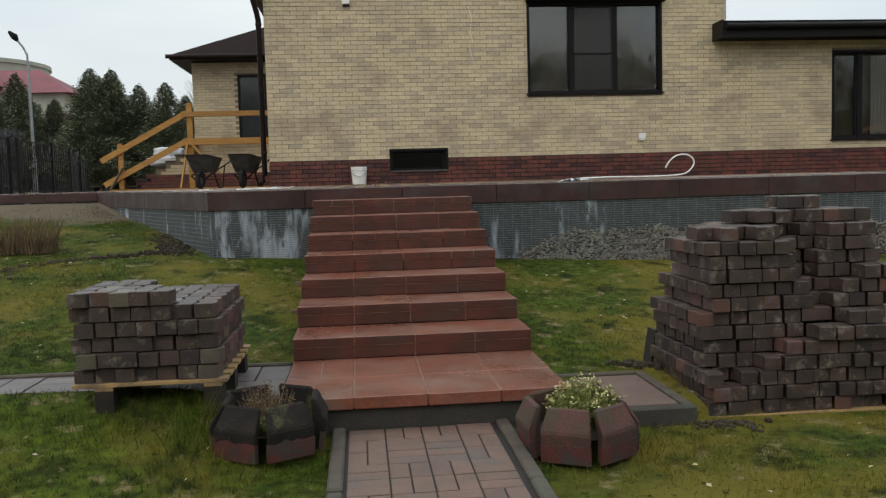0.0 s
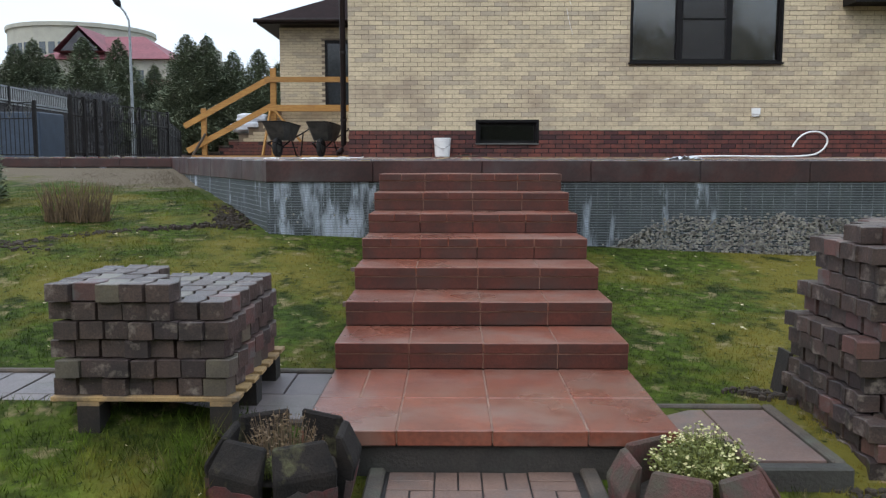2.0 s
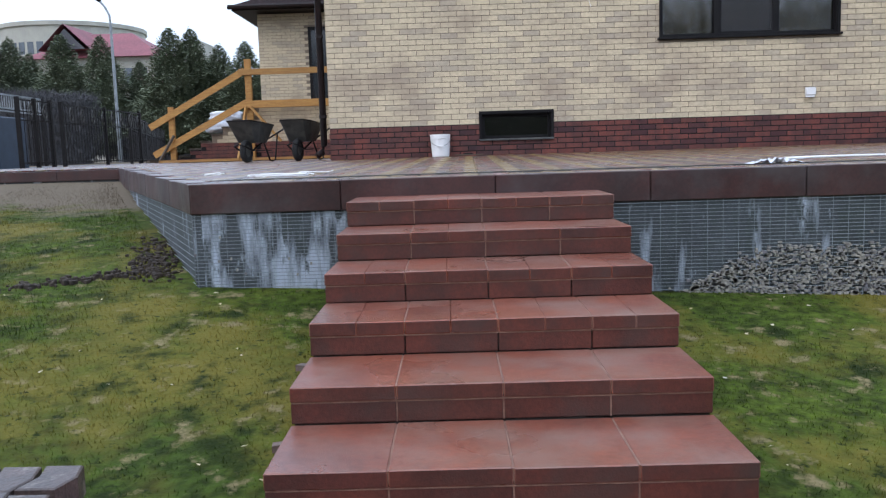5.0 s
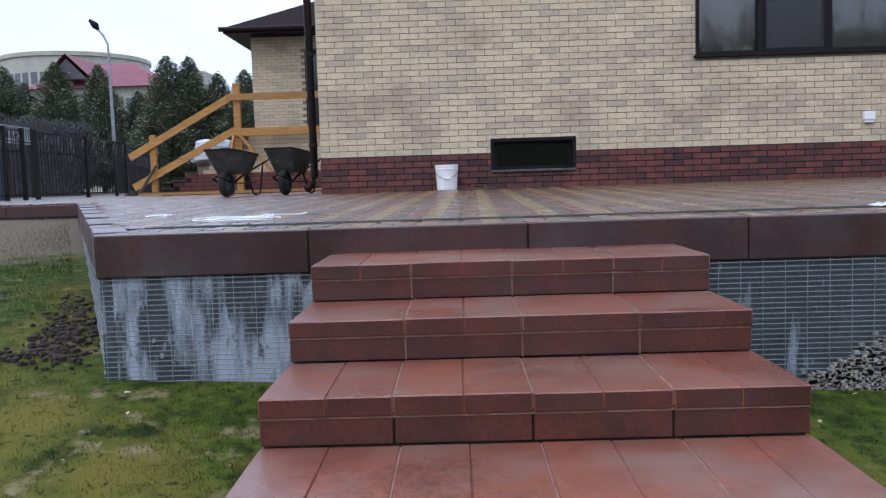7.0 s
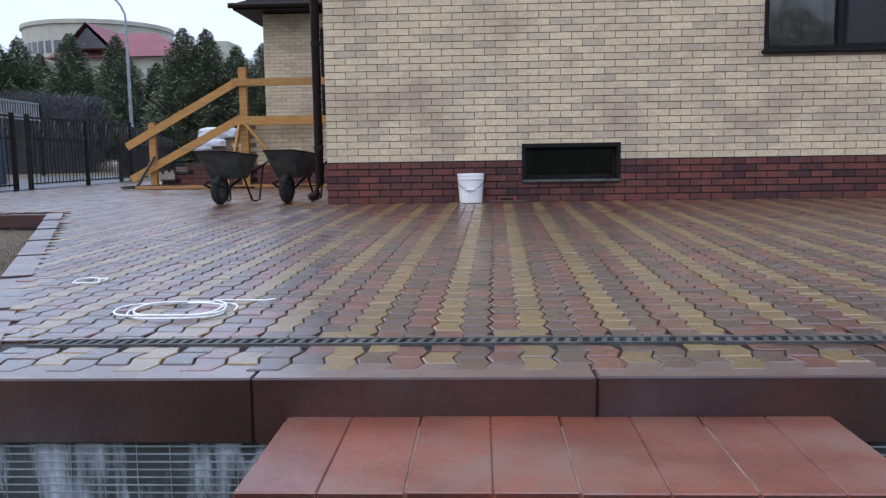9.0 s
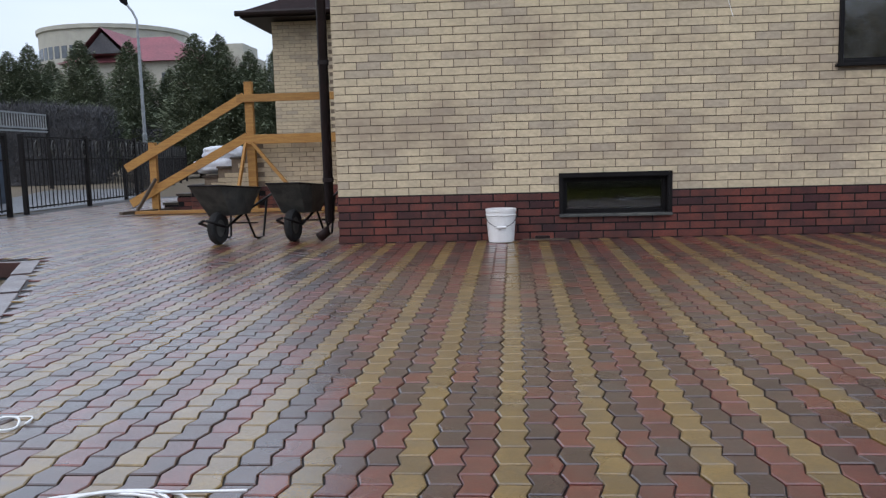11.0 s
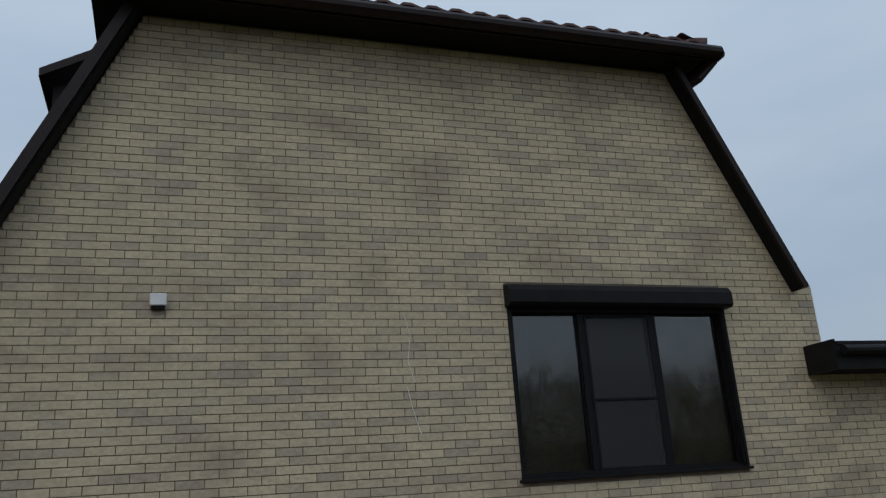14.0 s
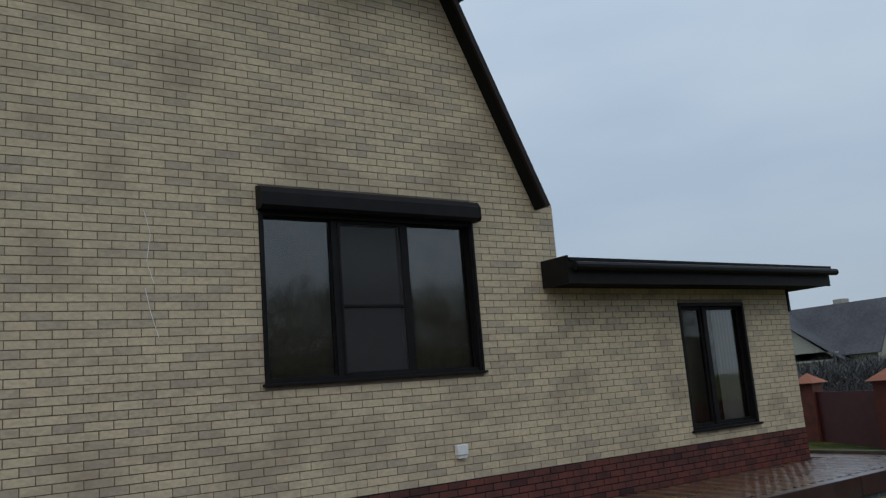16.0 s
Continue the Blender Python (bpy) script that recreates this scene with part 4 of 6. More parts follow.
# ---- the path and the aprons ----
def build_path():
    p = structure(thing("path", (0.63, 3, 0.1), "pinkish grey patterned slab path between worn kerbs", ""))
    Solid().box(0.2, 1.09, -3.0, 5.385, -0.05, 0.1155).make("bedding", SAND, p)
    x0, w = 0.225, 0.415
    rng = random.Random(3)
    y = 5.375
    row = 0
    while y > -2.5:
        for c in range(2):
            xa = x0 + c * w
            q = w / 4
            # each slab: crossed pairs of brick shapes
            if (row + c) % 2:
                cells = [(0, 0, 1, 2), (1, 0, 2, 2), (2, 0, 4, 1), (2, 1, 4, 2), (0, 2, 2, 3), (0, 3, 2, 4), (2, 2, 3, 4), (3, 2, 4, 4)]
            else:
                cells = [(0, 0, 2, 1), (0, 1, 2, 2), (2, 0, 3, 2), (3, 0, 4, 2), (0, 2, 1, 4), (1, 2, 2, 4), (2, 2, 4, 3), (2, 3, 4, 4)]
            for a, b, c1, d1 in cells:
                g = 0.0038
                poly = [(xa + a * q + g, y - d1 * q + g), (xa + c1 * q - g, y - d1 * q + g), (xa + c1 * q - g, y - b * q - g), (xa + a * q + g, y - b * q - g)]
                Solid().prism(poly, 0.1, 0.122 + rng.uniform(-0.002, 0.002), None, 0.004).make("slab_block", PATH_SLAB, p)
        y -= w + 0.004
        row += 1
    for x, wd in ((0.135, 0.075), (1.085, 0.075)):
        y = 5.38
        while y > -3:
            Solid().box(x, x + wd, y - 0.99, y, -0.05, 0.138 + rng.uniform(-0.008, 0.008)).make("kerb_stone", CURB, p, bevel=0.01)
            y -= 1.0
    return p


build_path()


def build_apron(name, x0, x1, y0, y1, z, mat, label, q):
    p = structure(thing(name, ((x0 + x1) / 2, (y0 + y1) / 2, z - 0.1), label, ""))
    Solid().box(x0, x1, y0, y1, z - 0.25, z - 0.015).make("bedding", CONCRETE, p)
    rng = random.Random(11)
    nx, ny = int((x1 - x0) / q), int((y1 - y0 - 0.06) / q)
    sx, sy = (x1 - x0) / nx, (y1 - y0 - 0.06) / ny
    for i in range(nx):
        for j in range(ny):
            a, b = x0 + i * sx, y0 + j * sy
            halves = [(0, 0, 1, .5), (0, .5, 1, 1)] if (i + j) % 2 else [(0, 0, .5, 1), (.5, 0, 1, 1)]
            for h in halves:
                g = 0.004
                poly = [(a + h[0] * sx + g, b + h[1] * sy + g), (a + h[2] * sx - g, b + h[1] * sy + g), (a + h[2] * sx - g, b + h[3] * sy - g), (a + h[0] * sx + g, b + h[3] * sy - g)]
                Solid().prism(poly, z - 0.03, z + rng.uniform(-0.003, 0.003), None, 0.004).make("slab_block", mat, p)
    Solid().box(x0, x1, y1 - 0.05, y1, z - 0.2, z + 0.018).make("kerb_stone", CURB, p, bevel=0.01)
    return p


build_apron("apron_east", 1.54, 2.21, 5.40, 6.24, 0.17, PATH_SLAB, "small slab apron beside the lowest step", 0.40)
Solid().box(2.215, 2.275, 5.36, 6.24, -0.02, 0.185).make("kerb", CURB, kind="structure", bevel=0.01)
Solid().box(1.30, 2.275, 5.28, 5.355, -0.02, 0.18).make("kerb", CONCRETE, kind="structure", bevel=0.01)
build_apron("apron_west", -6.0, -0.18, 5.62, 6.55, 0.285, GREY_SLAB, "grey slab strip behind the stone pallet", 0.40)


# ---- pallets of stone ----
WAVE = [(-0.0545, -0.0812), (0.0545, -0.0812), (0.0765, 0.0), (0.0545, 0.0812), (-0.0545, 0.0812), (-0.0325, 0.0)]


def wave_mesh(name, mat, h=0.08, c=0.005, slim=1.0):
    s = Solid().prism([(x * slim, y) for x, y in WAVE], 0.0, h, None, c)
    me = bpy.data.meshes.new(name)
    me.from_pydata(s.v, [], s.f)
    me.materials.append(mat)
    return me


STONES = [wave_mesh("stone", m, 0.080, 0.005, 0.955) for m in (BRICK_A, BRICK_A, BRICK_A, BRICK_B, BRICK_C)]


def pallet(at, w, d, label, feet=(0.0, 0.5, 1.0)):
    x, y, z = at
    p = thing("pallet", at, label, "pallet", "wooden pallets")
    n = 7
    for i in range(n):
        yy = y + (d - 0.1) * i / (n - 1)
        Solid().box(x - 0.01 * (i % 2), x + w, yy, yy + 0.1, z + 0.11, z + 0.132).make("deck_board", PALLET, p, bevel=0.003)
    for u in feet:
        xx = x + (w - 0.1) * u
        Solid().box(xx, xx + 0.1, y, y + d, z + 0.09, z + 0.11).make("stringer", PALLET, p)
        for j in range(3):
            yy = y + (d - 0.12) * j / 2
            # near-black blocks: the shade under the deck is put into their colour
            Solid().box(xx, xx + 0.1, yy, yy + 0.12, z - 0.05, z + 0.09).make("block", DARK_WOOD, p)
    return p


def stone_stack(name, at, nx, ny, height_of, pitch, label, seed, pick=(1, 1, 1, 2, 0), limit=300):
    """Layers of wave stones standing on a pallet; height_of(i, j) is the number of layers in that place."""
    rng = random.Random(seed)
    x0, y0, z0 = at
    st = thing(name, at, label, "paving stones", "stacks of paving stones")
    layers = max(height_of(i, j) for i in range(nx) for j in range(ny))
    made = 0
    rest = [Solid(), Solid()]
    todo = []
    for k in range(layers):
        jog = rng.uniform(-0.02, 0.02) - (0.055 if nx > 8 and k < 7 else 0.0)
        for j in range(ny):
            for i in range(nx):
                h = height_of(i, j)
                if k >= h:
                    continue
                hidden = 0 < i < nx - 1 and 0 < j < ny - 1 and k < h - 1 and all(height_of(a, b) > k for a, b in ((i - 1, j), (i + 1, j), (i, j - 1), (i, j + 1)))
                if hidden:
                    continue
                x = x0 + 0.057 + i * 0.1135 + jog + rng.uniform(-0.004, 0.004) + (0.03 if k % 3 == 1 and nx > 8 else 0)
                y = y0 + 0.083 + j * 0.167 + rng.uniform(-0.017, 0.017) - 0.020 * (k % 2)
                todo.append((y, x, z0 + k * pitch + rng.uniform(0, 0.003), rng.uniform(-3, 3), rng.uniform(-1.2, 1.2)))
    todo.sort()
    for n, (y, x, z, a, b) in enumerate(todo):
        kind = rng.choice((0, 0, 1, 1, 2, 0, 1, 2, 0, 3, 3, 4)) if name == "stone_stack_small" else rng.choice((0, 1, 2, 0, 1, 2, 0, 1, 3))
        if n < limit:
            piece("stone", STONES[kind], st, x, y, z, a, b, 0)
        else:
            rest[0 if kind < 3 else 1].prism([(u * 0.955, w) for u, w in WAVE], 0.0, 0.080, pose(x, y, z, b, 0, a), 0.006)
    for r, m in zip(rest, (BRICK_A, BRICK_B)):
        if r.v:
            r.make("back_stone", m, st, kind="stuff")
    return st


pallet((-1.30, 5.38, 0.33), 0.85, 1.05, "rough pine pallet raised on blocks in the grass", (0.16, 0.96))


def small_h(i, j):
    """Six layers in the front and west, five elsewhere."""
    return 6 if i < 5 - min(j, 2) and j < 4 else 5


stone_stack("stone_stack_small", (-1.295, 5.40, 0.463), 7, 6, small_h, 0.0865, "low stack of wave-shaped violet paving stones on a pallet", 12)
pallet((2.44, 5.40, -0.06), 1.30, 1.12, "flat pine pallet under the tall stone stack")


def big_h(i, j):
    rows = ((3, 2, 3, 4, 5, 5, 6, 6, 7, 7, 6), (12, 13, 12, 13, 12, 9, 7, 8, 9, 10, 10), (13, 13, 13, 13, 13, 12, 9, 11, 13, 13, 13),
            (12, 13, 13, 13, 14, 14, 12, 14, 14, 14, 14), (12, 12, 13, 14, 14, 14, 14, 15, 15, 14, 14), (9, 12, 12, 13, 14, 14, 14, 15, 15, 15, 14))
    return rows[j][i]


stone_stack("stone_stack_tall", (2.46, 5.42, 0.073), 11, 6, big_h, 0.0875, "tall uneven stack of dark violet paving stones on a pallet", 9)
leaning = thing("leaning_slab", (2.28, 6.2, 0.2), "dark slab leaning against the tall stone stack", "slab")
s = Solid().prism([(-0.012, -0.08), (0.012, -0.08), (0.012, 0.08), (-0.012, 0.08)], 0, 0.30, pose(2.40, 6.50, 0.13, 0, 9, 0))
s.make("slab", DARK_WOOD, leaning)


# ---- flower planters of concrete segments ----
def planter(cx, cy, z, r, turn, label, top, leaning=()):
    """Six loose flat-faced segments round the soil: an upright foot, a slanting shoulder and a thin rim; those in leaning have tipped outwards."""
    p = thing("planter", (cx, cy, z), label, "planter", "segment planters")
    for k in range(6):
        mid = radians(turn + k * 60 + 30)
        half = math.tan(radians(30)) * 0.80
        flat = r * math.cos(radians(30))
        tip = 8.0 if k in leaning else 0.6 * math.sin(k * 2.3 + cx)
        m = pose(cx + flat * math.cos(mid), cy + flat * math.sin(mid), z - 0.05, 0, 0, math.degrees(mid) - 90 + 1.5 * math.sin(k * 1.9)) @ pose(0, 0, 0, -tip, 0, 0)
        # rows across the wall of the segment: (distance outwards, height, half width)
        w = flat * half
        rows = [(0.0, 0.0, w), (0.012, 0.160, w * 1.02), (-0.060, 0.272, w * 0.86), (-0.088, 0.266, w * 0.80), (-0.060, 0.12, w * 0.80), (-0.060, 0.0, w * 0.80)]
        v = [m @ Vector((sx * hw, out, h)) for out, h, hw in rows for sx in (-1, 1)]
        n = len(rows)
        f = [(2 * j, 2 * j + 2, 2 * j + 3, 2 * j + 1) for j in range(n - 1)] + [(2 * n - 2, 0, 1, 2 * n - 1)]
        f += [tuple(2 * j for j in reversed(range(n))), tuple(2 * j + 1 for j in range(n))]
        seg = Solid().add(v, f).make("segment", top, p, bevel=0.010)
        # the red paint still holds on the foot, with a ragged upper edge
        hs = [0.10 + 0.022 * noise.noise(Vector((i * 0.9, k * 3.1, cx * 7))) for i in range(9)]
        lo = Solid()
        xs = [-w * 0.985 + 2 * w * 0.985 * i / 8 for i in range(9)]
        v = [m @ Vector((x, 0.004, 0.004)) for x in xs] + [m @ Vector((x, 0.004 + 0.012 * h / 0.165, h)) for x, h in zip(xs, hs)]
        v += [m @ Vector((x, -0.02, 0.004)) for x in xs] + [m @ Vector((x, -0.02, h - 0.004)) for x, h in zip(xs, hs)]
        lo.add(v, [(i, i + 1, i + 10, i + 9) for i in range(8)] + [(i + 9, i + 10, i + 28, i + 27) for i in range(8)] + [(0, 9, 27, 18), (8, 26, 35, 17)])
        lo.make("painted_base", PLANTER_RED, seg)
    Solid().lathe([(0.0, z + 0.09), (r * 0.70, z + 0.06)], cx, cy, 12).make("soil", EARTH, p)
    return p


planter(-0.19, 5.07, 0.20, 0.325, -91, "hexagonal planter of mossy red concrete segments with dead plants", PLANTER_TOP, (1, 2, 3))
planter(1.455, 4.90, 0.145, 0.325, -88, "hexagonal planter of red concrete segments with cream flowers", PLANTER_PINK, (4, 3, 2))


def plant_clump(name, cx, cy, z, r, h, stems, mat, leaf_mat, label, leafy, seed, tip=None):
    rng = random.Random(seed)
    p = thing(name, (cx, cy, z), label, "plant")
    s, lf, pt = Solid(), Solid(), Solid()
    for _ in range(stems):
        a, q = rng.uniform(0, 2 * math.pi), math.sqrt(rng.random())
        bx, by = cx + math.cos(a) * q * r * 0.6, cy + math.sin(a) * q * r * 0.6
        top = Vector((cx + math.cos(a) * q * r, cy + math.sin(a) * q * r, z + h * (1 - 0.45 * q * q) * rng.uniform(0.65, 1.05)))
        mid = Vector((bx, by, z)).lerp(top, 0.5) + Vector((rng.uniform(-0.01, 0.01), rng.uniform(-0.01, 0.01), 0.0))
        s.tube([(bx, by, z), mid, top], [0.0022, 0.0018, 0.001], 3)
        for _ in range(leafy):
            u = rng.uniform(0.35, 1.0)
            c = Vector((bx, by, z)).lerp(top, u) + Vector((rng.gauss(0, 0.01), rng.gauss(0, 0.01), rng.gauss(0, 0.006)))
            e1 = Vector((rng.gauss(0, 1), rng.gauss(0, 1), rng.gauss(0, 0.5))).normalized() * 0.011
            e2 = Vector((rng.gauss(0, 1), rng.gauss(0, 1), rng.gauss(0, 0.5))).normalized() * 0.006
            lf.add([c - e1, c + e2, c + e1, c - e2], [(0, 1, 2, 3)])
        if tip and rng.random() < 0.5:
            for _ in range(2):
                c = top + Vector((rng.gauss(0, 0.011), rng.gauss(0, 0.011), rng.gauss(0.004, 0.006)))
                for k in range(2):
                    e1 = Vector((rng.gauss(0, 1), rng.gauss(0, 1), rng.gauss(0, 0.4))).normalized() * 0.007
                    e2 = e1.cross(Vector((rng.gauss(0, 0.4), rng.gauss(0, 0.4), 1))).normalized() * 0.007
                    pt.add([c - e1, c + e2, c + e1, c - e2], [(0, 1, 2, 3)])
    s.make("stem", mat, p, kind="stuff")
    if lf.v:
        lf.make("leaves", leaf_mat, p, kind="stuff")
    if pt.v:
        pt.make("blossoms", tip, p, kind="stuff")


plant_clump("flowering_plant", 1.50, 4.94, 0.22, 0.21, 0.25, 300, LEAF_G, LEAF_G, "low mound of cream flowers growing in the planter", 10, 2, PETAL)
plant_clump("dead_plant", -0.19, 5.07, 0.27, 0.19, 0.24, 100, TWIG, TWIG, "withered brown stalks in the mossy planter", 4, 3)
plant_clump("low_greens", -0.19, 4.93, 0.27, 0.09, 0.10, 60, LEAF_G, LEAF_G, "small green weeds in the mossy planter", 6, 5)


# ---- on the terrace ----
def build_bucket(x, y):
    z = terrace_z(y) + 0.003
    b = thing("bucket", (x, y, z), "white plastic bucket with a wire handle standing by the plinth", "bucket")
    Solid().lathe([(0.0, z), (0.135, z), (0.14, z + 0.01), (0.163, z + 0.33), (0.168, z + 0.335), (0.168, z + 0.36), (0.160, z + 0.362), (0.135, z + 0.02), (0.0, z + 0.015)], x, y, 28).make("body", WHITE, b, smooth=False)
    Solid().lathe([(0.163, z + 0.29), (0.172, z + 0.295), (0.163, z + 0.30)], x, y, 28).make("rim_ring", WHITE, b)
    pts = [(x + 0.17 * math.cos(t), y - 0.165 * math.sin(t) - 0.01, z + 0.30 - 0.13 * math.sin(t)) for t in [math.pi * i / 14 for i in range(15)]]
    Solid().tube(pts, 0.0035, 6).make("handle", GALV, b)
    Solid().tube([(x - 0.05, pts[7][1] + 0.002, pts[7][2]), (x + 0.05, pts[7][1] + 0.002, pts[7][2])], 0.011, 8).make("grip", WHITE, b)


build_bucket(0.33, 17.93)
tool = thing("small_tool", (0.85, 17.95, 1.62), "rusty hand tool lying against the plinth", "tool")
Solid().box(0.70, 0.86, 17.93, 17.99, 1.618, 1.66).box(0.66, 0.70, 17.95, 17.97, 1.618, 1.63).make("head", BROWN_METAL, tool, bevel=0.006)
Solid().box(0.56, 1.02, 17.86, 17.89, 1.618, 1.636).make("handle", BARK, tool, bevel=0.004)


def hose(name, pts, r, label):
    h = thing(name, pts[0], label, "hose")
    if len(pts) < 20:
        for _ in range(3):
            pts = [pts[0]] + [tuple(p[i] + (q[i] - p[i]) * f for i in range(3)) for p, q in zip(pts, pts[1:]) for f in (0.25, 0.75)] + [pts[-1]]
    Solid().tube(pts, r, 6).make("tube", WHITE, h, smooth=True)


def coil(cx, cy, z, rx, ry, turns, seed, n=22):
    rng = random.Random(seed)
    pts = []
    for i in range(int(turns * n)):
        a = 2 * math.pi * i / n
        k = 1 + 0.10 * math.sin(a * 0.37 + seed) - 0.05 * (i / n)
        pts.append((cx + rx * k * math.cos(a) + 0.06 * math.sin(a * 0.5), cy + ry * k * math.sin(a), z + 0.008 + 0.006 * (i // n) + 0.004 * math.sin(a * 3)))
    return pts


hose("hose_coil", coil(-0.92, 11.15, terrace_z(11.1), 0.25, 0.20, 3.2, 1) + [(-0.55, 11.32, 1.56), (-0.50, 11.30, 1.57)], 0.005, "loose coil of thin white hose lying on the wet paving")
hose("hose_piece", coil(-1.75, 12.0, terrace_z(12.0), 0.11, 0.10, 1.3, 2), 0.005, "short loop of thin pale wire lying on the paving")
hose("white_hose", [(3.05, 10.62, 1.57), (3.4, 10.6, 1.575), (3.8, 10.75, 1.57), (4.3, 10.62, 1.57), (4.42, 10.6, 1.63), (4.48, 10.6, 1.74), (4.40, 10.6, 1.83), (4.25, 10.6, 1.83), (4.15, 10.6, 1.76), (4.10, 10.6, 1.67)], 0.010, "white hose with an upright loop lying on the terrace edge")
rag = thing("plastic_sheet", (2.95, 10.6, 1.56), "crumpled white plastic sheeting lying at the terrace edge", "sheet")
rng = random.Random(5)
s = Solid()
nx, ny = 18, 6
s.add([(2.75 + 0.42 * i / nx, 10.50 + 0.16 * j / ny, terrace_z(10.6) + 0.004 + 0.045 * rng.random() * math.sin(math.pi * i / nx)) for j in range(ny + 1) for i in range(nx + 1)],
      [(j * (nx + 1) + i, j * (nx + 1) + i + 1, (j + 1) * (nx + 1) + i + 1, (j + 1) * (nx + 1) + i) for j in range(ny) for i in range(nx)])
s.make("sheet", SACK, rag)


def build_barrow(x, y, label):
    """A wheelbarrow with its wheel at the origin, its grips towards +y."""
    b = thing("wheelbarrow", (0, 0, 0), label, "wheelbarrow", "wheelbarrows by the wooden rail")
    m = pose(0, 0, 0.19, 0, 90, 0)
    Solid().lathe([(0.10, -0.035), (0.17, -0.045), (0.19, -0.02), (0.19, 0.02), (0.17, 0.045), (0.10, 0.035), (0.10, -0.035)], 0, 0, 24, m).make("tyre", RUBBER, b)
    Solid().lathe([(0.0, -0.02), (0.10, -0.03), (0.10, 0.03), (0.0, 0.02)], 0, 0, 16, m).make("rim", GALV, b)
    for sx in (-1, 1):
        Solid().tube([(0.0 + sx * 0.01, -0.28, 0.30), (sx * 0.09, -0.25, 0.27), (sx * 0.11, 0.0, 0.20), (sx * 0.14, 0.35, 0.34), (sx * 0.26, 0.75, 0.50), (sx * 0.28, 1.08, 0.60)], 0.016, 8).make("frame_tube", BLACK, b, smooth=True)
        Solid().tube([(sx * 0.15, 0.38, 0.34), (sx * 0.19, 0.52, 0.03), (sx * 0.20, 0.60, 0.015), (sx * 0.22, 0.68, 0.03), (sx * 0.25, 0.76, 0.49)], 0.014, 8).make("leg", BLACK, b, smooth=True)
        Solid().tube([(sx * 0.28, 1.0, 0.58), (sx * 0.283, 1.14, 0.615)], 0.021, 8).make("grip", RUBBER, b)
    Solid().tube([(-0.19, 0.60, 0.2), (0.19, 0.60, 0.2)], 0.01, 6).make("brace", BLACK, b)
    s = Solid()
    rim = [(-0.20, -0.26), (0.20, -0.26), (0.275, -0.05), (0.28, 0.55), (0.23, 0.66), (-0.23, 0.66), (-0.28, 0.55), (-0.275, -0.05)]
    foot = [(-0.14, 0.04), (0.14, 0.04), (0.19, 0.12), (0.19, 0.42), (0.16, 0.48), (-0.16, 0.48), (-0.19, 0.42), (-0.19, 0.12)]
    zr = [0.69, 0.69, 0.67, 0.63, 0.62, 0.62, 0.63, 0.67]
    v = [(p[0], p[1], z) for p, z in zip(rim, zr)] + [(p[0], p[1], 0.33) for p in foot]
    v += [(p[0] * 0.97, p[1] * 0.97 + 0.006, z) for p, z in zip(rim, zr)] + [(p[0] * 0.96, p[1] * 0.96 + 0.01, 0.345) for p in foot]
    f = []
    for i in range(8):
        j = (i + 1) % 8
        f += [(8 + i, 8 + j, j, i), (16 + i, 16 + j, 24 + j, 24 + i), (i, j, 16 + j, 16 + i)]
    f += [tuple(reversed(range(8, 16))), tuple(range(24, 32))]
    s.add(v, f)
    s.make("tray", GALV, b, smooth=False)
    Solid().tube([(p[0], p[1], z) for p, z in zip(rim + rim[:1], zr + zr[:1])], 0.011, 6).make("rim_tube", BLACK, b)
    return b


barrow = build_barrow(0, 0, "black steel wheelbarrow parked empty on the wet paving")
barrow_2 = copy_thing(barrow, pose(-2.10, 18.42, terrace_z(19), 0, 0, -9))
barrow.matrix_basis = pose(-2.93, 18.22, terrace_z(19), 0, 0, -11)


# ---- porch, its steps and the raw timber rail ----
def build_porch():
    p = structure(thing("porch", (-3, 25, 1.62), "brick porch with steps and a dark plinth", ""))
    s = Solid()
    s.box(-4.2, GABLE_L, 24.16, 28.8, 1.3, 2.93)
    for i in range(7):
        x = -6.05 + i * 0.27
        s.box(x, x + 0.275 if i < 6 else -4.2, 24.3, 26.2, 1.3, 1.62 + 0.165 * (i + 1) - 0.04)
    s.make("porch_core", CREAM_JOINT, p)
    for i in range(7):
        x, z = -6.05 + i * 0.27, 1.62 + 0.165 * (i + 1)
        Solid().box(x - 0.02, x + 0.27, 24.27, 26.2, z - 0.04, z).make("tread", CURB, p)
    Solid().box(-4.25, GABLE_L, 24.12, 28.8, 2.93, 2.97).make("porch_floor", CURB, p)
    d = Solid()
    for i in range(7):
        d.box(-6.04 + i * 0.27, -5.78 + i * 0.27, 24.285, 24.3, 1.6, min(2.05, 1.62 + 0.165 * (i + 1) - 0.045))
    d.box(-4.2, GABLE_L, 24.145, 24.16, 1.6, 2.05)
    d.make("plinth", DARK_JOINT, p)
    a, b = Solid(), Solid()
    for k in range(16):
        z = 1.625 + k * 0.0875
        x = -6.05 + (0.13 if k % 2 else 0)
        while x < GABLE_L - 0.05:
            idx = int((x + 6.05) / 0.27)
            lim = 2.9 if x > -4.2 else 1.62 + 0.165 * (idx + 1) - 0.05
            if z + 0.0775 < lim:
                yy = 24.15 if x >= -4.2 else 24.29
                yy -= 0.006 if k < 5 else 0.0
                (a if k < 5 else b).box(x, min(x + 0.26, GABLE_L), yy - 0.012, yy + 0.02, z, z + 0.0775)
            x += 0.27
    a.make("plinth_bricks", DARK_BRICK, p, kind="stuff")
    b.make("side_bricks", CREAM, p, kind="stuff")


build_porch()


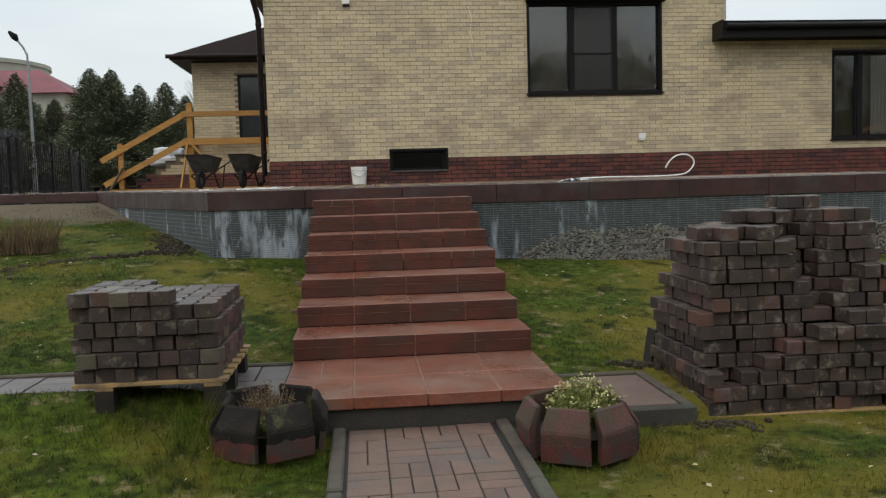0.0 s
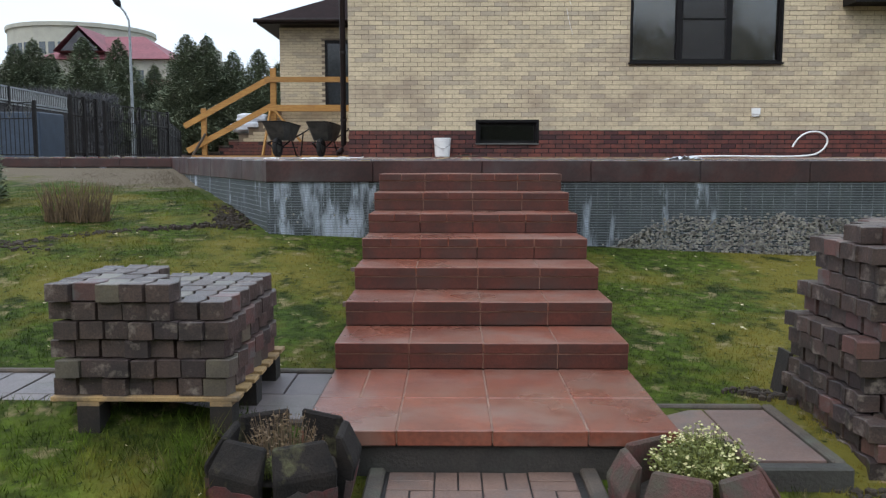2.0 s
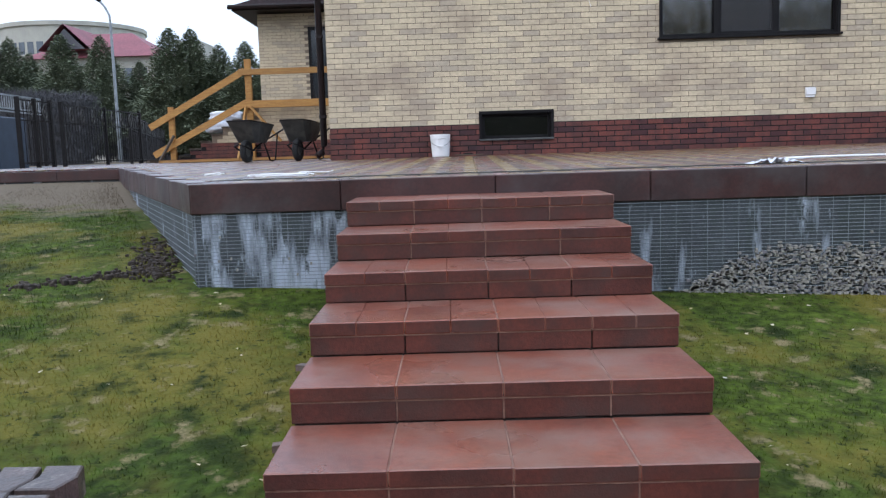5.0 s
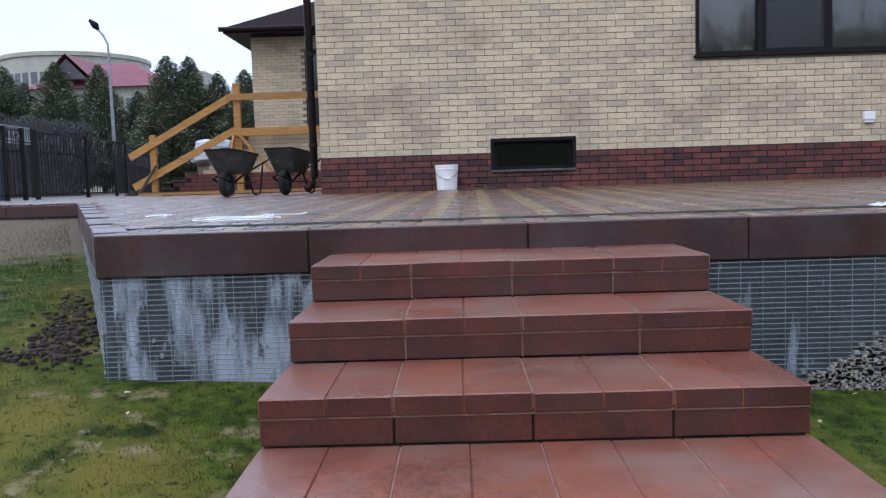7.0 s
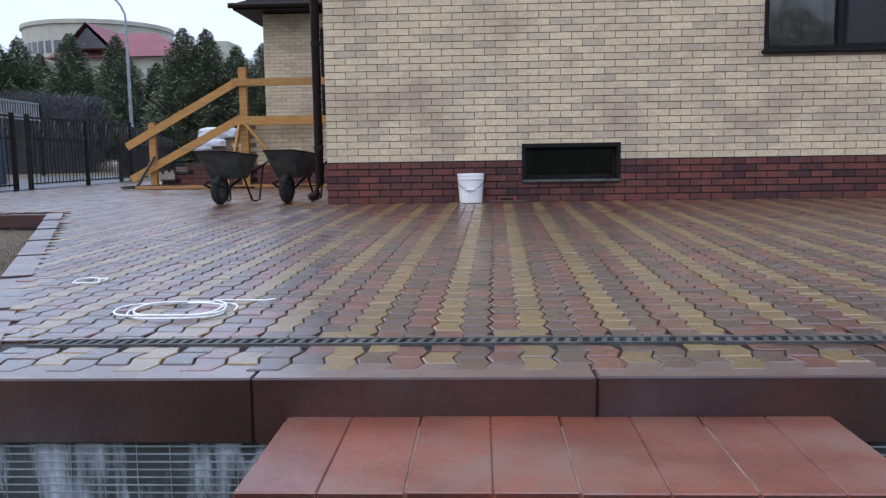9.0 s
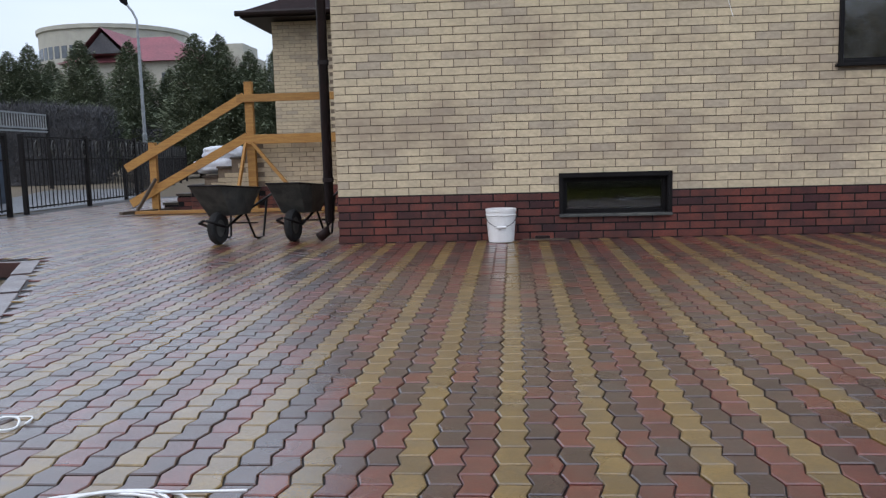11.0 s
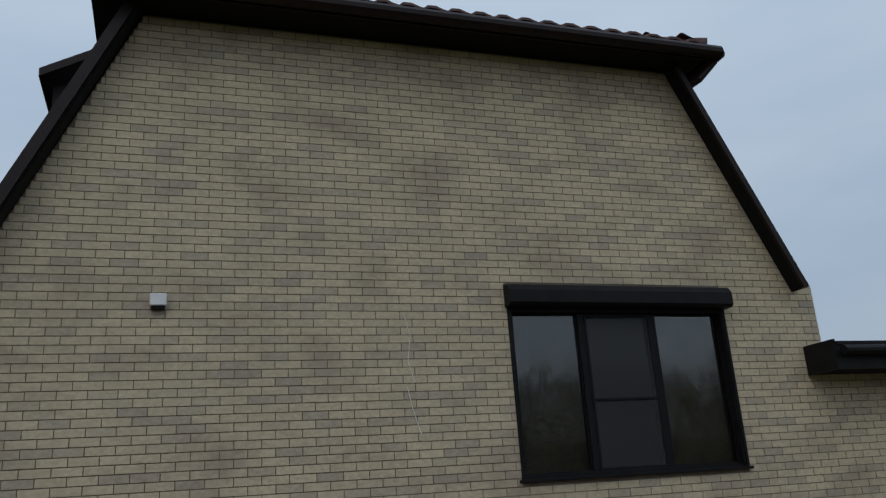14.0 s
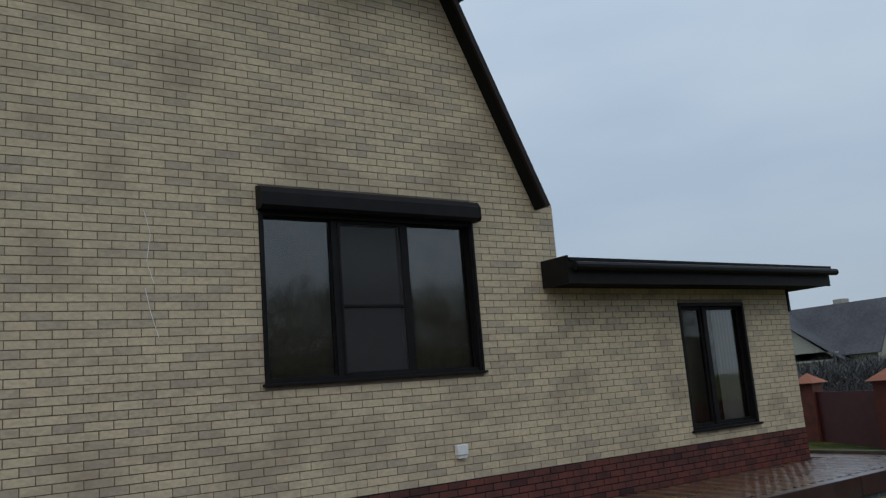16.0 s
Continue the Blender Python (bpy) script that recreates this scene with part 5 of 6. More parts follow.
def build_rail():
    r = thing("timber_railing", (-4.2, 24.0, 1.62), "raw pine board railing nailed beside the porch steps", "railing")
    y = 24.0
    for x, z1, h in ((-6.08, 2.92, 0.13), (-4.21, 3.97, 0.15)):
        Solid().box(x - h / 2, x + h / 2, y - 0.05, y + 0.05, 1.63, z1).make("post", PINE, r, bevel=0.004)
    Solid().bar((-6.58, y - 0.075, 2.45), (-4.28, y - 0.075, 3.70), 0.045, 0.15).make("sloping_rail", PINE, r)
    Solid().bar((-6.52, y - 0.075, 1.80), (-4.25, y - 0.075, 2.98), 0.045, 0.15).make("sloping_rail", PINE, r)
    Solid().box(-4.42, -1.75, y - 0.10, y - 0.052, 3.60, 3.74).make("rail_board", PINE, r, bevel=0.004)
    Solid().box(-4.32, -1.75, y - 0.10, y - 0.052, 2.84, 3.01).make("rail_board", PINE, r, bevel=0.004)
    Solid().bar((-4.16, y - 0.12, 2.86), (-3.45, y - 0.32, 2.05), 0.03, 0.06).make("brace", PINE, r)
    Solid().bar((-4.28, y - 0.12, 2.86), (-4.42, y - 0.5, 1.68), 0.05, 0.05).make("brace", PINE, r)
    Solid().bar((-6.02, y - 0.10, 2.25), (-6.28, y - 0.4, 1.68), 0.05, 0.05).make("brace", BARK, r)
    Solid().box(-6.35, -1.75, 23.50, 23.60, 1.624, 1.68).make("ground_beam", PINE, r)
    Solid().box(-6.2, -1.75, 23.68, 23.78, 1.624, 1.67).make("ground_beam", PINE, r)
    Solid().bar((-6.45, 23.3, 1.66), (-5.9, 24.3, 1.66), 0.1, 0.06).make("sole_plate", BARK, r)


build_rail()


def build_sack(x, y, z, sx, sy, sz, label, seed):
    rng = random.Random(seed)
    t = thing("sack", (x, y, z), label, "sack", "white sacks on the porch steps")
    bm = bmesh.new()
    bmesh.ops.create_icosphere(bm, subdivisions=4, radius=1.0)
    for v in bm.verts:
        p = v.co
        q = Vector((math.copysign(abs(p.x) ** 0.6, p.x), math.copysign(abs(p.y) ** 0.6, p.y), math.copysign(abs(p.z) ** 0.8, p.z)))
        k = 1 + 0.14 * noise.noise(p * 2.2 + Vector((seed, 0, 0))) + 0.05 * noise.noise(p * 6)
        v.co = Vector((q.x * sx * k, q.y * sy * k, (q.z * k + 0.85) * sz))
    me = bpy.data.meshes.new("body")
    bm.to_mesh(me)
    bm.free()
    me.polygons.foreach_set("use_smooth", [True] * len(me.polygons))
    me.materials.append(SACK)
    b = new("body", me)
    b.parent = t


build_sack(-5.05, 24.7, 2.32, 0.46, 0.30, 0.16, "white woven sack lying on the porch steps", 1)
build_sack(-4.95, 24.75, 2.56, 0.42, 0.28, 0.15, "white woven sack on top of another sack", 4)


def build_wing():
    w = structure(thing("wing", (-3, 30, 1.6), "cream brick rear wing with a dark hipped roof", ""))
    x0, y0 = -5.0, 28.8
    Solid().box(x0, GABLE_L + 0.5, y0 + 0.01, y0 + 0.4, 1.4, 5.78).box(x0, x0 + 0.35, y0 + 0.4, 38, 1.4, 5.78).make("wall", CREAM_JOINT, w)
    b = Solid()
    k, z = 0, 2.2
    while z < 5.72:
        x = x0 - (0.13 if k % 2 else 0)
        while x < GABLE_L:
            a, c = max(x, x0), min(x + 0.26, GABLE_L)
            if not (z < 5.40 and -3.62 < (a + c) / 2 < -2.5) and c - a > 0.03:
                b.box(a, c, y0, y0 + 0.02, z, z + 0.0775)
            x += 0.27
        k += 1
        z += 0.0875
    b.make("wall_bricks", CREAM, w, kind="stuff")
    d = Solid()
    d.box(-3.55, -3.47, y0 - 0.03, y0 + 0.1, 2.97, 5.38).box(-2.68, -2.60, y0 - 0.03, y0 + 0.1, 2.97, 5.38).box(-3.47, -2.68, y0 - 0.03, y0 + 0.1, 5.28, 5.38).box(-3.47, -2.68, y0 - 0.03, y0 + 0.1, 2.97, 3.25)
    d.make("door_frame", BLACK, w)
    Solid().box(-3.47, -2.68, y0 - 0.005, y0 + 0.008, 3.25, 5.28).make("door_glass", DARK_GLASS, w)
    ex0, ey0, ez = -5.56, 28.2, 5.86
    r = Solid()
    r.add([(ex0, ey0, ez + 0.09), (1.5, ey0, ez + 0.09), (1.5, 38, ez + 0.09), (ex0, 38, ez + 0.09), (-2.05, ey0 + 3.5, ez + 1.85), (-2.05, 34.5, ez + 1.85)],
          [(0, 1, 4), (1, 2, 5, 4), (2, 3, 5), (3, 0, 4, 5), (3, 2, 1, 0)])
    r.make("roof_deck", ROOF_DARK, w)
    Solid().box(ex0, 1.5, ey0, 38, ez - 0.05, ez).box(ex0, 1.5, ey0 - 0.02, ey0, ez - 0.06, ez + 0.1).box(ex0 - 0.02, ex0, ey0, 38, ez - 0.06, ez + 0.1).make("eave", BROWN_METAL, w)
    s = Solid()
    s.tube([(ex0 - 0.1, ey0 - 0.09, ez + 0.03), (GABLE_L, ey0 - 0.09, ez + 0.03)], 0.07, 8)
    s.make("gutter", BROWN_METAL, w)


DARK_GLASS = material("dark_reflecting_glass", (0.03, 0.035, 0.04), None, 0.08, 1)
ROOF_DARK = material("dark_shingle_roof", (0.030, 0.018, 0.017), (0.02, 0.013, 0.013), 0.95, 6, vary=0.2, bump=0.6, spec=0.1)
build_wing()


# ---- fence and gate ----
def build_fence(name, p, q, top, z, label, posts=2.6, tall=False):
    f = thing(name, (p[0], p[1], z), label, "fence", "black metal fence panels")
    a, b = Vector((*p, 0)), Vector((*q, 0))
    length = (b - a).length
    d = (b - a).normalized()
    n = max(1, round(length / posts))
    for i in range(n + 1):
        c = a + d * (length * i / n)
        Solid().box(c.x - 0.04, c.x + 0.04, c.y - 0.04, c.y + 0.04, z - 0.1, top + 0.06).make("post", BLACK, f)
    bars, scroll = Solid(), Solid()
    k = int(length / 0.16)
    for i in range(k):
        c = a + d * (length * (i + 0.5) / k)
        bars.bar((c.x, c.y, z + 0.08), (c.x, c.y, top - 0.02), 0.015)
        if i % 4 == 3:
            for sgn in (-1, 1):
                pts = [c + d * (sgn * 0.10 * math.sin(math.pi * j / 5)) for j in range(6)]
                scroll.tube([(e.x, e.y, top - 0.42 + 0.075 * j) for j, e in enumerate(pts)], 0.014, 4)
                scroll.tube([(pts[2].x, pts[2].y, top - 0.27), (c.x, c.y, top - 0.21), (pts[4].x, pts[4].y, top - 0.14)], 0.011, 4)
    bars.make("lattice", BLACK, f, kind="stuff")
    # grey on the black fence: light caught by the scrolls is painted in
    scroll.make("scroll_work", GALV, f, kind="stuff")
    for zz in (z + 0.12, top - 0.45, top):
        Solid().bar((a.x, a.y, zz), (b.x, b.y, zz), 0.035, 0.03).make("rail", BLACK, f)


build_fence("metal_fence", (-9.0, 22.6), (-9.0, 24.1), 3.12, 1.6, "short black wrought metal fence panel beside the paved yard", posts=0.8)
build_fence("metal_fence", (-9.02, 24.7), (-9.05, 29.9), 3.12, 1.6, "black wrought metal fence along the road")
build_fence("metal_fence", (-9.4, 30.0), (-14.0, 46.4), 3.12, 1.6, "black wrought metal fence running along the far road", posts=3.0)
build_fence("metal_gate", (-16.5, 27.0), (-11.4, 25.6), 3.20, 1.6, "black metal gate with scrolls standing open")
grate = thing("gate_panel", (-17.1, 36.0, 3.8), "grey framed grating raised on posts beyond the yard fence", "gate")
GA, GB = (-16.5, 28.5), (-17.3, 40.7)
for zz in (3.80, 3.92, 4.45):
    Solid().bar((*GA, zz), (*GB, zz), 0.06, 0.06).make("rail", POLE, grate)
for x, y in (GA, (-16.9, 34.6), GB):
    Solid().box(x - 0.06, x + 0.06, y - 0.06, y + 0.06, 1.5, 4.48).make("upright", BLACK, grate)
s = Solid()
for i in range(62):
    u = (i + 0.5) / 62
    x, y = GA[0] + (GB[0] - GA[0]) * u, GA[1] + (GB[1] - GA[1]) * u
    s.bar((x, y, 3.92), (x, y, 4.45), 0.03)
s.make("grating_bars", POLE, grate, kind="stuff")
bin_ = thing("container", (-14.8, 28.5, 1.5), "dull blue metal container standing behind the gate", "container")
Solid().box(-16.3, -12.6, 28.3, 30.0, 1.5, 3.1).make("body", material("dull_blue_paint", (0.035, 0.055, 0.085), None, 0.6, 3), bin_, bevel=0.03)

# road, verge and far ground
s = Solid()
s.add([(x, y, 1.575) for x, y in ((-10.2, 19), (-9.5, 30), (-14.3, 47), (-26, 90), (-50, 160), (-60, 160), (-36, 90), (-19.5, 47), (-14.0, 32), (-15, 19))], [(0, 1, 2, 3, 4, 5, 6, 7, 8, 9)])
s.add([(x, y, 1.58) for x, y in ((-14.6, 31), (-60, 37), (-60, 33), (-14.3, 25))], [(0, 3, 2, 1)])
structure(s.make("road", ASPHALT, label="wet grey asphalt lane beyond the fence"))


def build_lamp():
    x, y = -21.7, 60.0
    l = thing("street_lamp", (x, y, 1.6), "grey metal street lamp with one curved arm", "street lamp")
    Solid().lathe([(0.16, 1.5), (0.15, 4.2), (0.115, 4.3), (0.085, 10.6), (0.0, 10.6)], x, y, 10).make("pole", POLE, l)
    Solid().tube([(x, y, 10.5), (x - 0.02, y, 11.2), (x - 0.25, y, 11.7), (x - 0.62, y, 12.2)], 0.07, 8).make("arm", POLE, l)
    Solid().tube([(x - 0.56, y, 12.1), (x - 0.75, y, 12.4), (x - 1.1, y, 12.75)], [0.08, 0.24, 0.1], 8).make("lamp_head", BLACK_MATT, l)


build_lamp()


# ---- far buildings ----
def build_round():
    h = thing("round_building", (-63, 139.4, 1.6), "pale round building with a band of windows under its roof", "building")
    cx, cy, r = -60.3, 141, 11.2
    Solid().lathe([(r, 1.6), (r, 22.0), (r + 0.3, 22.1), (r + 0.3, 22.7), (0.0, 23.2)], cx, cy, 48).make("wall", WHITE_WALL, h)
    for k in range(48):
        a = 2 * math.pi * k / 48
        if math.sin(a) < 0.2:
            m = pose(cx, cy, 0, 0, 0, math.degrees(a))
            s = Solid()
            v = [m @ Vector(p) for p in ((r + 0.03, -0.5, 17.9), (r + 0.03, 0.5, 17.9), (r + 0.03, 0.5, 19.7), (r + 0.03, -0.5, 19.7), (r - 0.1, -0.5, 17.9), (r - 0.1, 0.5, 17.9), (r - 0.1, 0.5, 19.7), (r - 0.1, -0.5, 19.7))]
            s.add(v, [(0, 1, 2, 3), (0, 4, 5, 1), (1, 5, 6, 2), (2, 6, 7, 3), (3, 7, 4, 0)])
            s.make("window", FAR_GLASS, h)
    Solid().lathe([(r + 0.9, 1.6), (r + 0.9, 17.2), (r + 0.9, 17.4), (0, 17.5)], cx, cy, 48).make("lower_ring", WHITE_WALL, h)
    Solid().lathe([(2.2, 22.8), (2.2, 24.0), (0, 24.2)], cx + 2, cy, 16).make("vent", WHITE_WALL, h)
    w = thing("flat_wing", (-80, 141, 1.6), "long pale flat-roofed building", "building")
    Solid().box(-105, cx - 12, 140, 150, 1.6, 17.5).make("wall", WHITE_WALL, w)
    w = thing("flat_wing", (-42, 141, 1.6), "pale flat-roofed block beside the round building", "building")
    Solid().box(cx + 12, -38.5, 138, 150, 1.6, 18.6).box(-43, -39, 139, 147, 18.6, 20.3).make("wall", WHITE_WALL, w)


build_round()


def build_red_house():
    h = thing("red_roof_house", (-38, 95, 1.6), "pale house with a red metal gabled roof", "house")
    x0, x1, y0, y1, ez = -46.3, -30.8, 96, 110, 13.0
    Solid().box(x0 + 1, x1 - 1, y0 + 0.8, y1 - 1, 1.6, ez).make("wall", WHITE_WALL, h)
    cx = -41.2
    s = Solid()
    s.add([(x0, y0, ez), (x1, y0, ez), (x1, y1, ez), (x0, y1, ez), (-40.5, 102, 16.3), (-36.0, 102, 16.3)], [(0, 1, 5, 4), (1, 2, 5), (2, 3, 4, 5), (3, 0, 4), (3, 2, 1, 0)])
    s.make("roof", RED_ROOF, h)
    s = Solid()
    s.add([(-44.0, 95.6, 13.8), (-38.2, 95.6, 13.8), (-41.1, 95.6, 16.6), (-44.0, 103, 13.8), (-38.2, 103, 13.8), (-41.1, 103, 16.6)], [(0, 2, 5, 3), (1, 4, 5, 2), (0, 3, 4, 1)])
    s.make("gable_roof", RED_ROOF, h)
    s = Solid()
    s.add([(-43.2, 95.9, 13.9), (-39.0, 95.9, 13.9), (-41.1, 95.9, 16.1), (-43.2, 96.2, 13.9), (-39.0, 96.2, 13.9), (-41.1, 96.2, 16.1)], [(0, 1, 2), (5, 4, 3), (0, 3, 4, 1), (1, 4, 5, 2), (2, 5, 3, 0)])
    s.make("gable", GREY_ROOF, h)
    for x in (-35.2, -33.6):
        Solid().box(x, x + 0.9, y0 + 0.74, y0 + 0.82, 9.8, 11.8).make("window", FAR_GLASS, h)
    Solid().box(-33.0, -30.9, 94.6, 97, 6, 10.6).make("bay", RED_ROOF, h)


build_red_house()


def build_east_house():
    h = thing("grey_roof_house", (44, 38, 1.0), "white house with a steep grey roof and a chimney", "house")
    x0, x1, y0, y1 = 42.5, 54.8, 34.5, 42.5
    Solid().box(x0 + 0.3, x1 - 0.3, y0, y1, 0.5, 3.7).make("wall", WHITE_WALL, h)
    s = Solid()
    s.add([(x0, y0 - 0.6, 3.2), (x1, y0 - 0.6, 3.2), (x1, y1 + 0.6, 3.2), (x0, y1 + 0.6, 3.2), (x0, 38.5, 6.3), (x1, 38.5, 6.3)], [(0, 1, 5, 4), (2, 3, 4, 5), (3, 2, 1, 0)])
    s.make("roof", GREY_ROOF, h)
    for x in (x0 + 0.32, x1 - 0.32):
        s = Solid()
        s.add([(x - 0.02, y0, 3.3), (x - 0.02, y1, 3.3), (x - 0.02, 38.5, 6.2), (x + 0.02, y0, 3.3), (x + 0.02, y1, 3.3), (x + 0.02, 38.5, 6.2)], [(0, 1, 2), (5, 4, 3), (0, 3, 4, 1), (1, 4, 5, 2), (2, 5, 3, 0)])
        s.make("gable", WHITE_WALL, h)
    Solid().box(48.0, 48.7, 36.6, 37.2, 4.6, 6.8).make("chimney", WHITE_WALL, h)
    # the wing whose gable looks towards the garden
    s = Solid().box(43.5, 46.9, 32.6, 34.45, 0.5, 3.9)
    s.add([(x, y, z) for y in (32.6, 38.0) for x, z in ((43.5, 3.91), (46.9, 3.91), (45.2, 6.1))], [(0, 1, 2), (5, 4, 3), (0, 3, 4, 1), (1, 4, 5, 2), (2, 5, 3, 0)])
    s.make("gable_wing", WHITE_WALL, h)
    for sx in (-1, 1):
        q = [(45.2 + sx * 2.1, 3.45), (45.2, 6.2), (45.2, 6.34), (45.2 + sx * 2.22, 3.47)]
        Solid().add([(x, y, z) for y in (32.2, 38.2) for x, z in q], [(0, 1, 2, 3), (7, 6, 5, 4), (0, 4, 5, 1), (1, 5, 6, 2), (2, 6, 7, 3), (3, 7, 4, 0)]).make("wing_roof", GREY_ROOF, h)
    for x, z in ((44.1, 2.0), (45.6, 2.0), (44.8, 4.1)):
        Solid().box(x, x + 0.75, 32.56, 32.66, z, z + 1.0).make("window", FAR_GLASS, h)
    for x in (45.0, 48.0, 51.0):
        Solid().box(x, x + 0.9, y0 - 0.02, y0 + 0.05, 1.9, 3.0).make("window", FAR_GLASS, h)


build_east_house()
fe = thing("garden_fence", (17, 18, 1.0), "dark red panel fence between brick posts with orange caps", "fence")
for i in range(6):
    y = 13.7 + i * 2.3
    x = 14.8 + i * 1.0
    Solid().box(x - 0.2, x + 0.2, y - 0.2, y + 0.2, 0.6, 2.75).make("brick_post", DARK_BRICK, fe)
    s = Solid()
    s.add([(x - 0.3, y - 0.3, 2.75), (x + 0.3, y - 0.3, 2.75), (x + 0.3, y + 0.3, 2.75), (x - 0.3, y + 0.3, 2.75), (x, y, 2.97)], [(0, 1, 4), (1, 2, 4), (2, 3, 4), (3, 0, 4), (3, 2, 1, 0)])
    s.make("post_cap", TILE_CAP, fe)
    if i < 5:
        Solid().bar((x, y, 1.6), (x + 1.0, y + 2.3, 1.6), 0.04, 1.9).make("panel", FENCE_RED, fe)
kerb = structure(Solid().box(14.35, 14.5, 16.3, 24, 1.5, 1.66).make("kerb", CURB))


# ---- trees and shrubs ----
def conifer_parts(height, radius, seed, n=2600, spray=0.30):
    """Crown of many short sprays that hang on tiers of boughs round a slim core; and the trunk."""
    rng = random.Random(seed)
    s = Solid()
    for _ in range(n):
        u = rng.random() ** 0.6
        a = rng.uniform(0, 2 * math.pi)
        z = height * (1 - 0.95 * u)
        lob = 1 + 0.55 * noise.noise(Vector((math.cos(a) * 2.0, math.sin(a) * 2.0, z * 1.4 + seed * 3.7))) + 0.3 * noise.noise(Vector((a * 4, z * 4.0, seed)))
        q = radius * (u ** 0.72) * (1.0 if u < 0.85 else 1 - (u - 0.85) * 1.5) * lob * rng.uniform(0.45, 1.05)
        c = Vector((q * math.cos(a), q * math.sin(a), z + 0.10 * q + rng.gauss(0, 0.06)))
        out = Vector((math.cos(a), math.sin(a), rng.uniform(-0.5, 0.9))).normalized()
        side = Vector((-math.sin(a) + rng.gauss(0, 0.5), math.cos(a) + rng.gauss(0, 0.5), rng.uniform(-0.6, 0.6)))
        L, W = rng.uniform(0.5, 1.3) * spray * (0.45 + 0.55 * u), rng.uniform(0.10, 0.24) * spray
        s.add([c - side * W, c + out * L, c + side * W], [(0, 1, 2)])
    cone = [(radius * 0.50 * (1 + 0.12 * math.sin(i * 2.3 + seed)) * (1 - i / 9) ** 0.8, height * (0.06 + 0.80 * i / 9)) for i in range(10)]
    s.lathe([(0.0, height * 0.06)] + cone, 0, 0, 9)
    t = Solid().lathe([(0.16, -0.3), (0.10, height * 0.5), (0.02, height * 0.985), (0, height * 0.99)], 0, 0, 8)
    return s, t


CONIFERS = []
for k in range(3):
    s, t = conifer_parts(7.3, 2.4, 20 + k, 34000, 0.25)
    c = thing("conifer", (0, 0, 0), "tall dark green conifer with uneven drooping branches", "tree", "row of conifers")
    s.make("crown", CONIFER, c, kind="stuff")
    t.make("trunk", BARK, c)
    CONIFERS.append(c)
spots = [(-0.66, 52, 0.92), (-0.60, 54, 0.98), (-0.573, 55, 1.04), (-0.545, 57, 0.95), (-0.507, 52, 1.0), (-0.445, 64, 1.22), (-0.395, 66, 1.0), (-0.362, 52, 1.02), (-0.333, 53, 1.03), (-0.296, 54, 0.92), (-0.262, 52, 0.90), (-0.232, 55, 0.84), (-0.20, 56, 0.70), (-0.74, 55, 1.0), (-0.82, 57, 1.1)]
for i, (k, y, sc) in enumerate(spots):
    x = 0.17 + k * (y - 9.36)
    m = pose(x, y, 1.6, 0, 0, 47 * i) @ Matrix.Scale(sc, 4)
    if i < 3:
        CONIFERS[i].matrix_basis = m
    else:
        c = copy_thing(CONIFERS[i % 3], pose(0, 0, 0))
        c.matrix_basis = m
s, t = conifer_parts(1.15, 0.36, 5, 2500, 0.09)
c = thing("young_conifer", (-5.35, 12.0, ground_z(-5.35, 12.0)), "small young conifer growing in the lawn", "tree")
s.v = [(x - 5.35, y + 12.0, z + ground_z(-5.35, 12.0)) for x, y, z in s.v]
s.make("crown", CONIFER, c, kind="stuff")
Solid().lathe([(0.03, 0.8), (0.02, 1.5), (0.0, 2.25)], -5.35, 12.0, 6).make("trunk", BARK, c)


def twig_mass(name, label, spots_, n, size, mat, seed, category="shrub", swell=0.35):
    rng = random.Random(seed)
    x0, x1, y0, y1, z0, z1 = spots_
    h = thing(name, ((x0 + x1) / 2, (y0 + y1) / 2, z0), label, category)
    s = Solid()
    for _ in range(n):
        x, y = rng.uniform(x0, x1), rng.uniform(y0, y1)
        top = z1 + swell * noise.noise(Vector((x * 0.5, y * 0.5, seed))) - 0.3 * (abs((x - (x0 + x1) / 2) / (x1 - x0) * 2) ** 6)
        z = z0 + (top - z0) * rng.random() ** 0.8
        d = Vector((rng.gauss(0, 0.5), rng.gauss(0, 0.5), rng.uniform(0.3, 1.2))).normalized() * size * rng.uniform(0.5, 1.3)
        w = Vector((rng.gauss(0, 1), rng.gauss(0, 1), 0)).normalized() * size * 0.05
        p = Vector((x, y, z))
        s.add([p - w, p + w, p + d], [(0, 1, 2)])
    s.make("twig_mass", mat, h, kind="stuff")
    Solid().box(x0 + 0.6, x1 - 0.6, y0 + 0.5, y1 - 0.3, z0 - 0.2, z1 - 0.35 - swell).make("core", mat, h, bevel=0.3)


twig_mass("bare_hedge", "broad dark leafless hedge behind the fence", (-27.0, -17.4, 44.5, 47.5, 1.5, 5.1), 42000, 0.38, HEDGE, 3, "hedge")
twig_mass("bare_hedge", "low dark leafless hedge under the conifers", (-23.5, -5.0, 62.0, 63.5, 1.5, 4.6), 22000, 0.5, HEDGE, 4, "hedge")
twig_mass("bare_hedge", "brown leafless shrubs by the garden fence", (24.0, 40.0, 27.0, 29.0, 0.8, 2.9), 9000, 0.6, HEDGE, 5, "hedge")


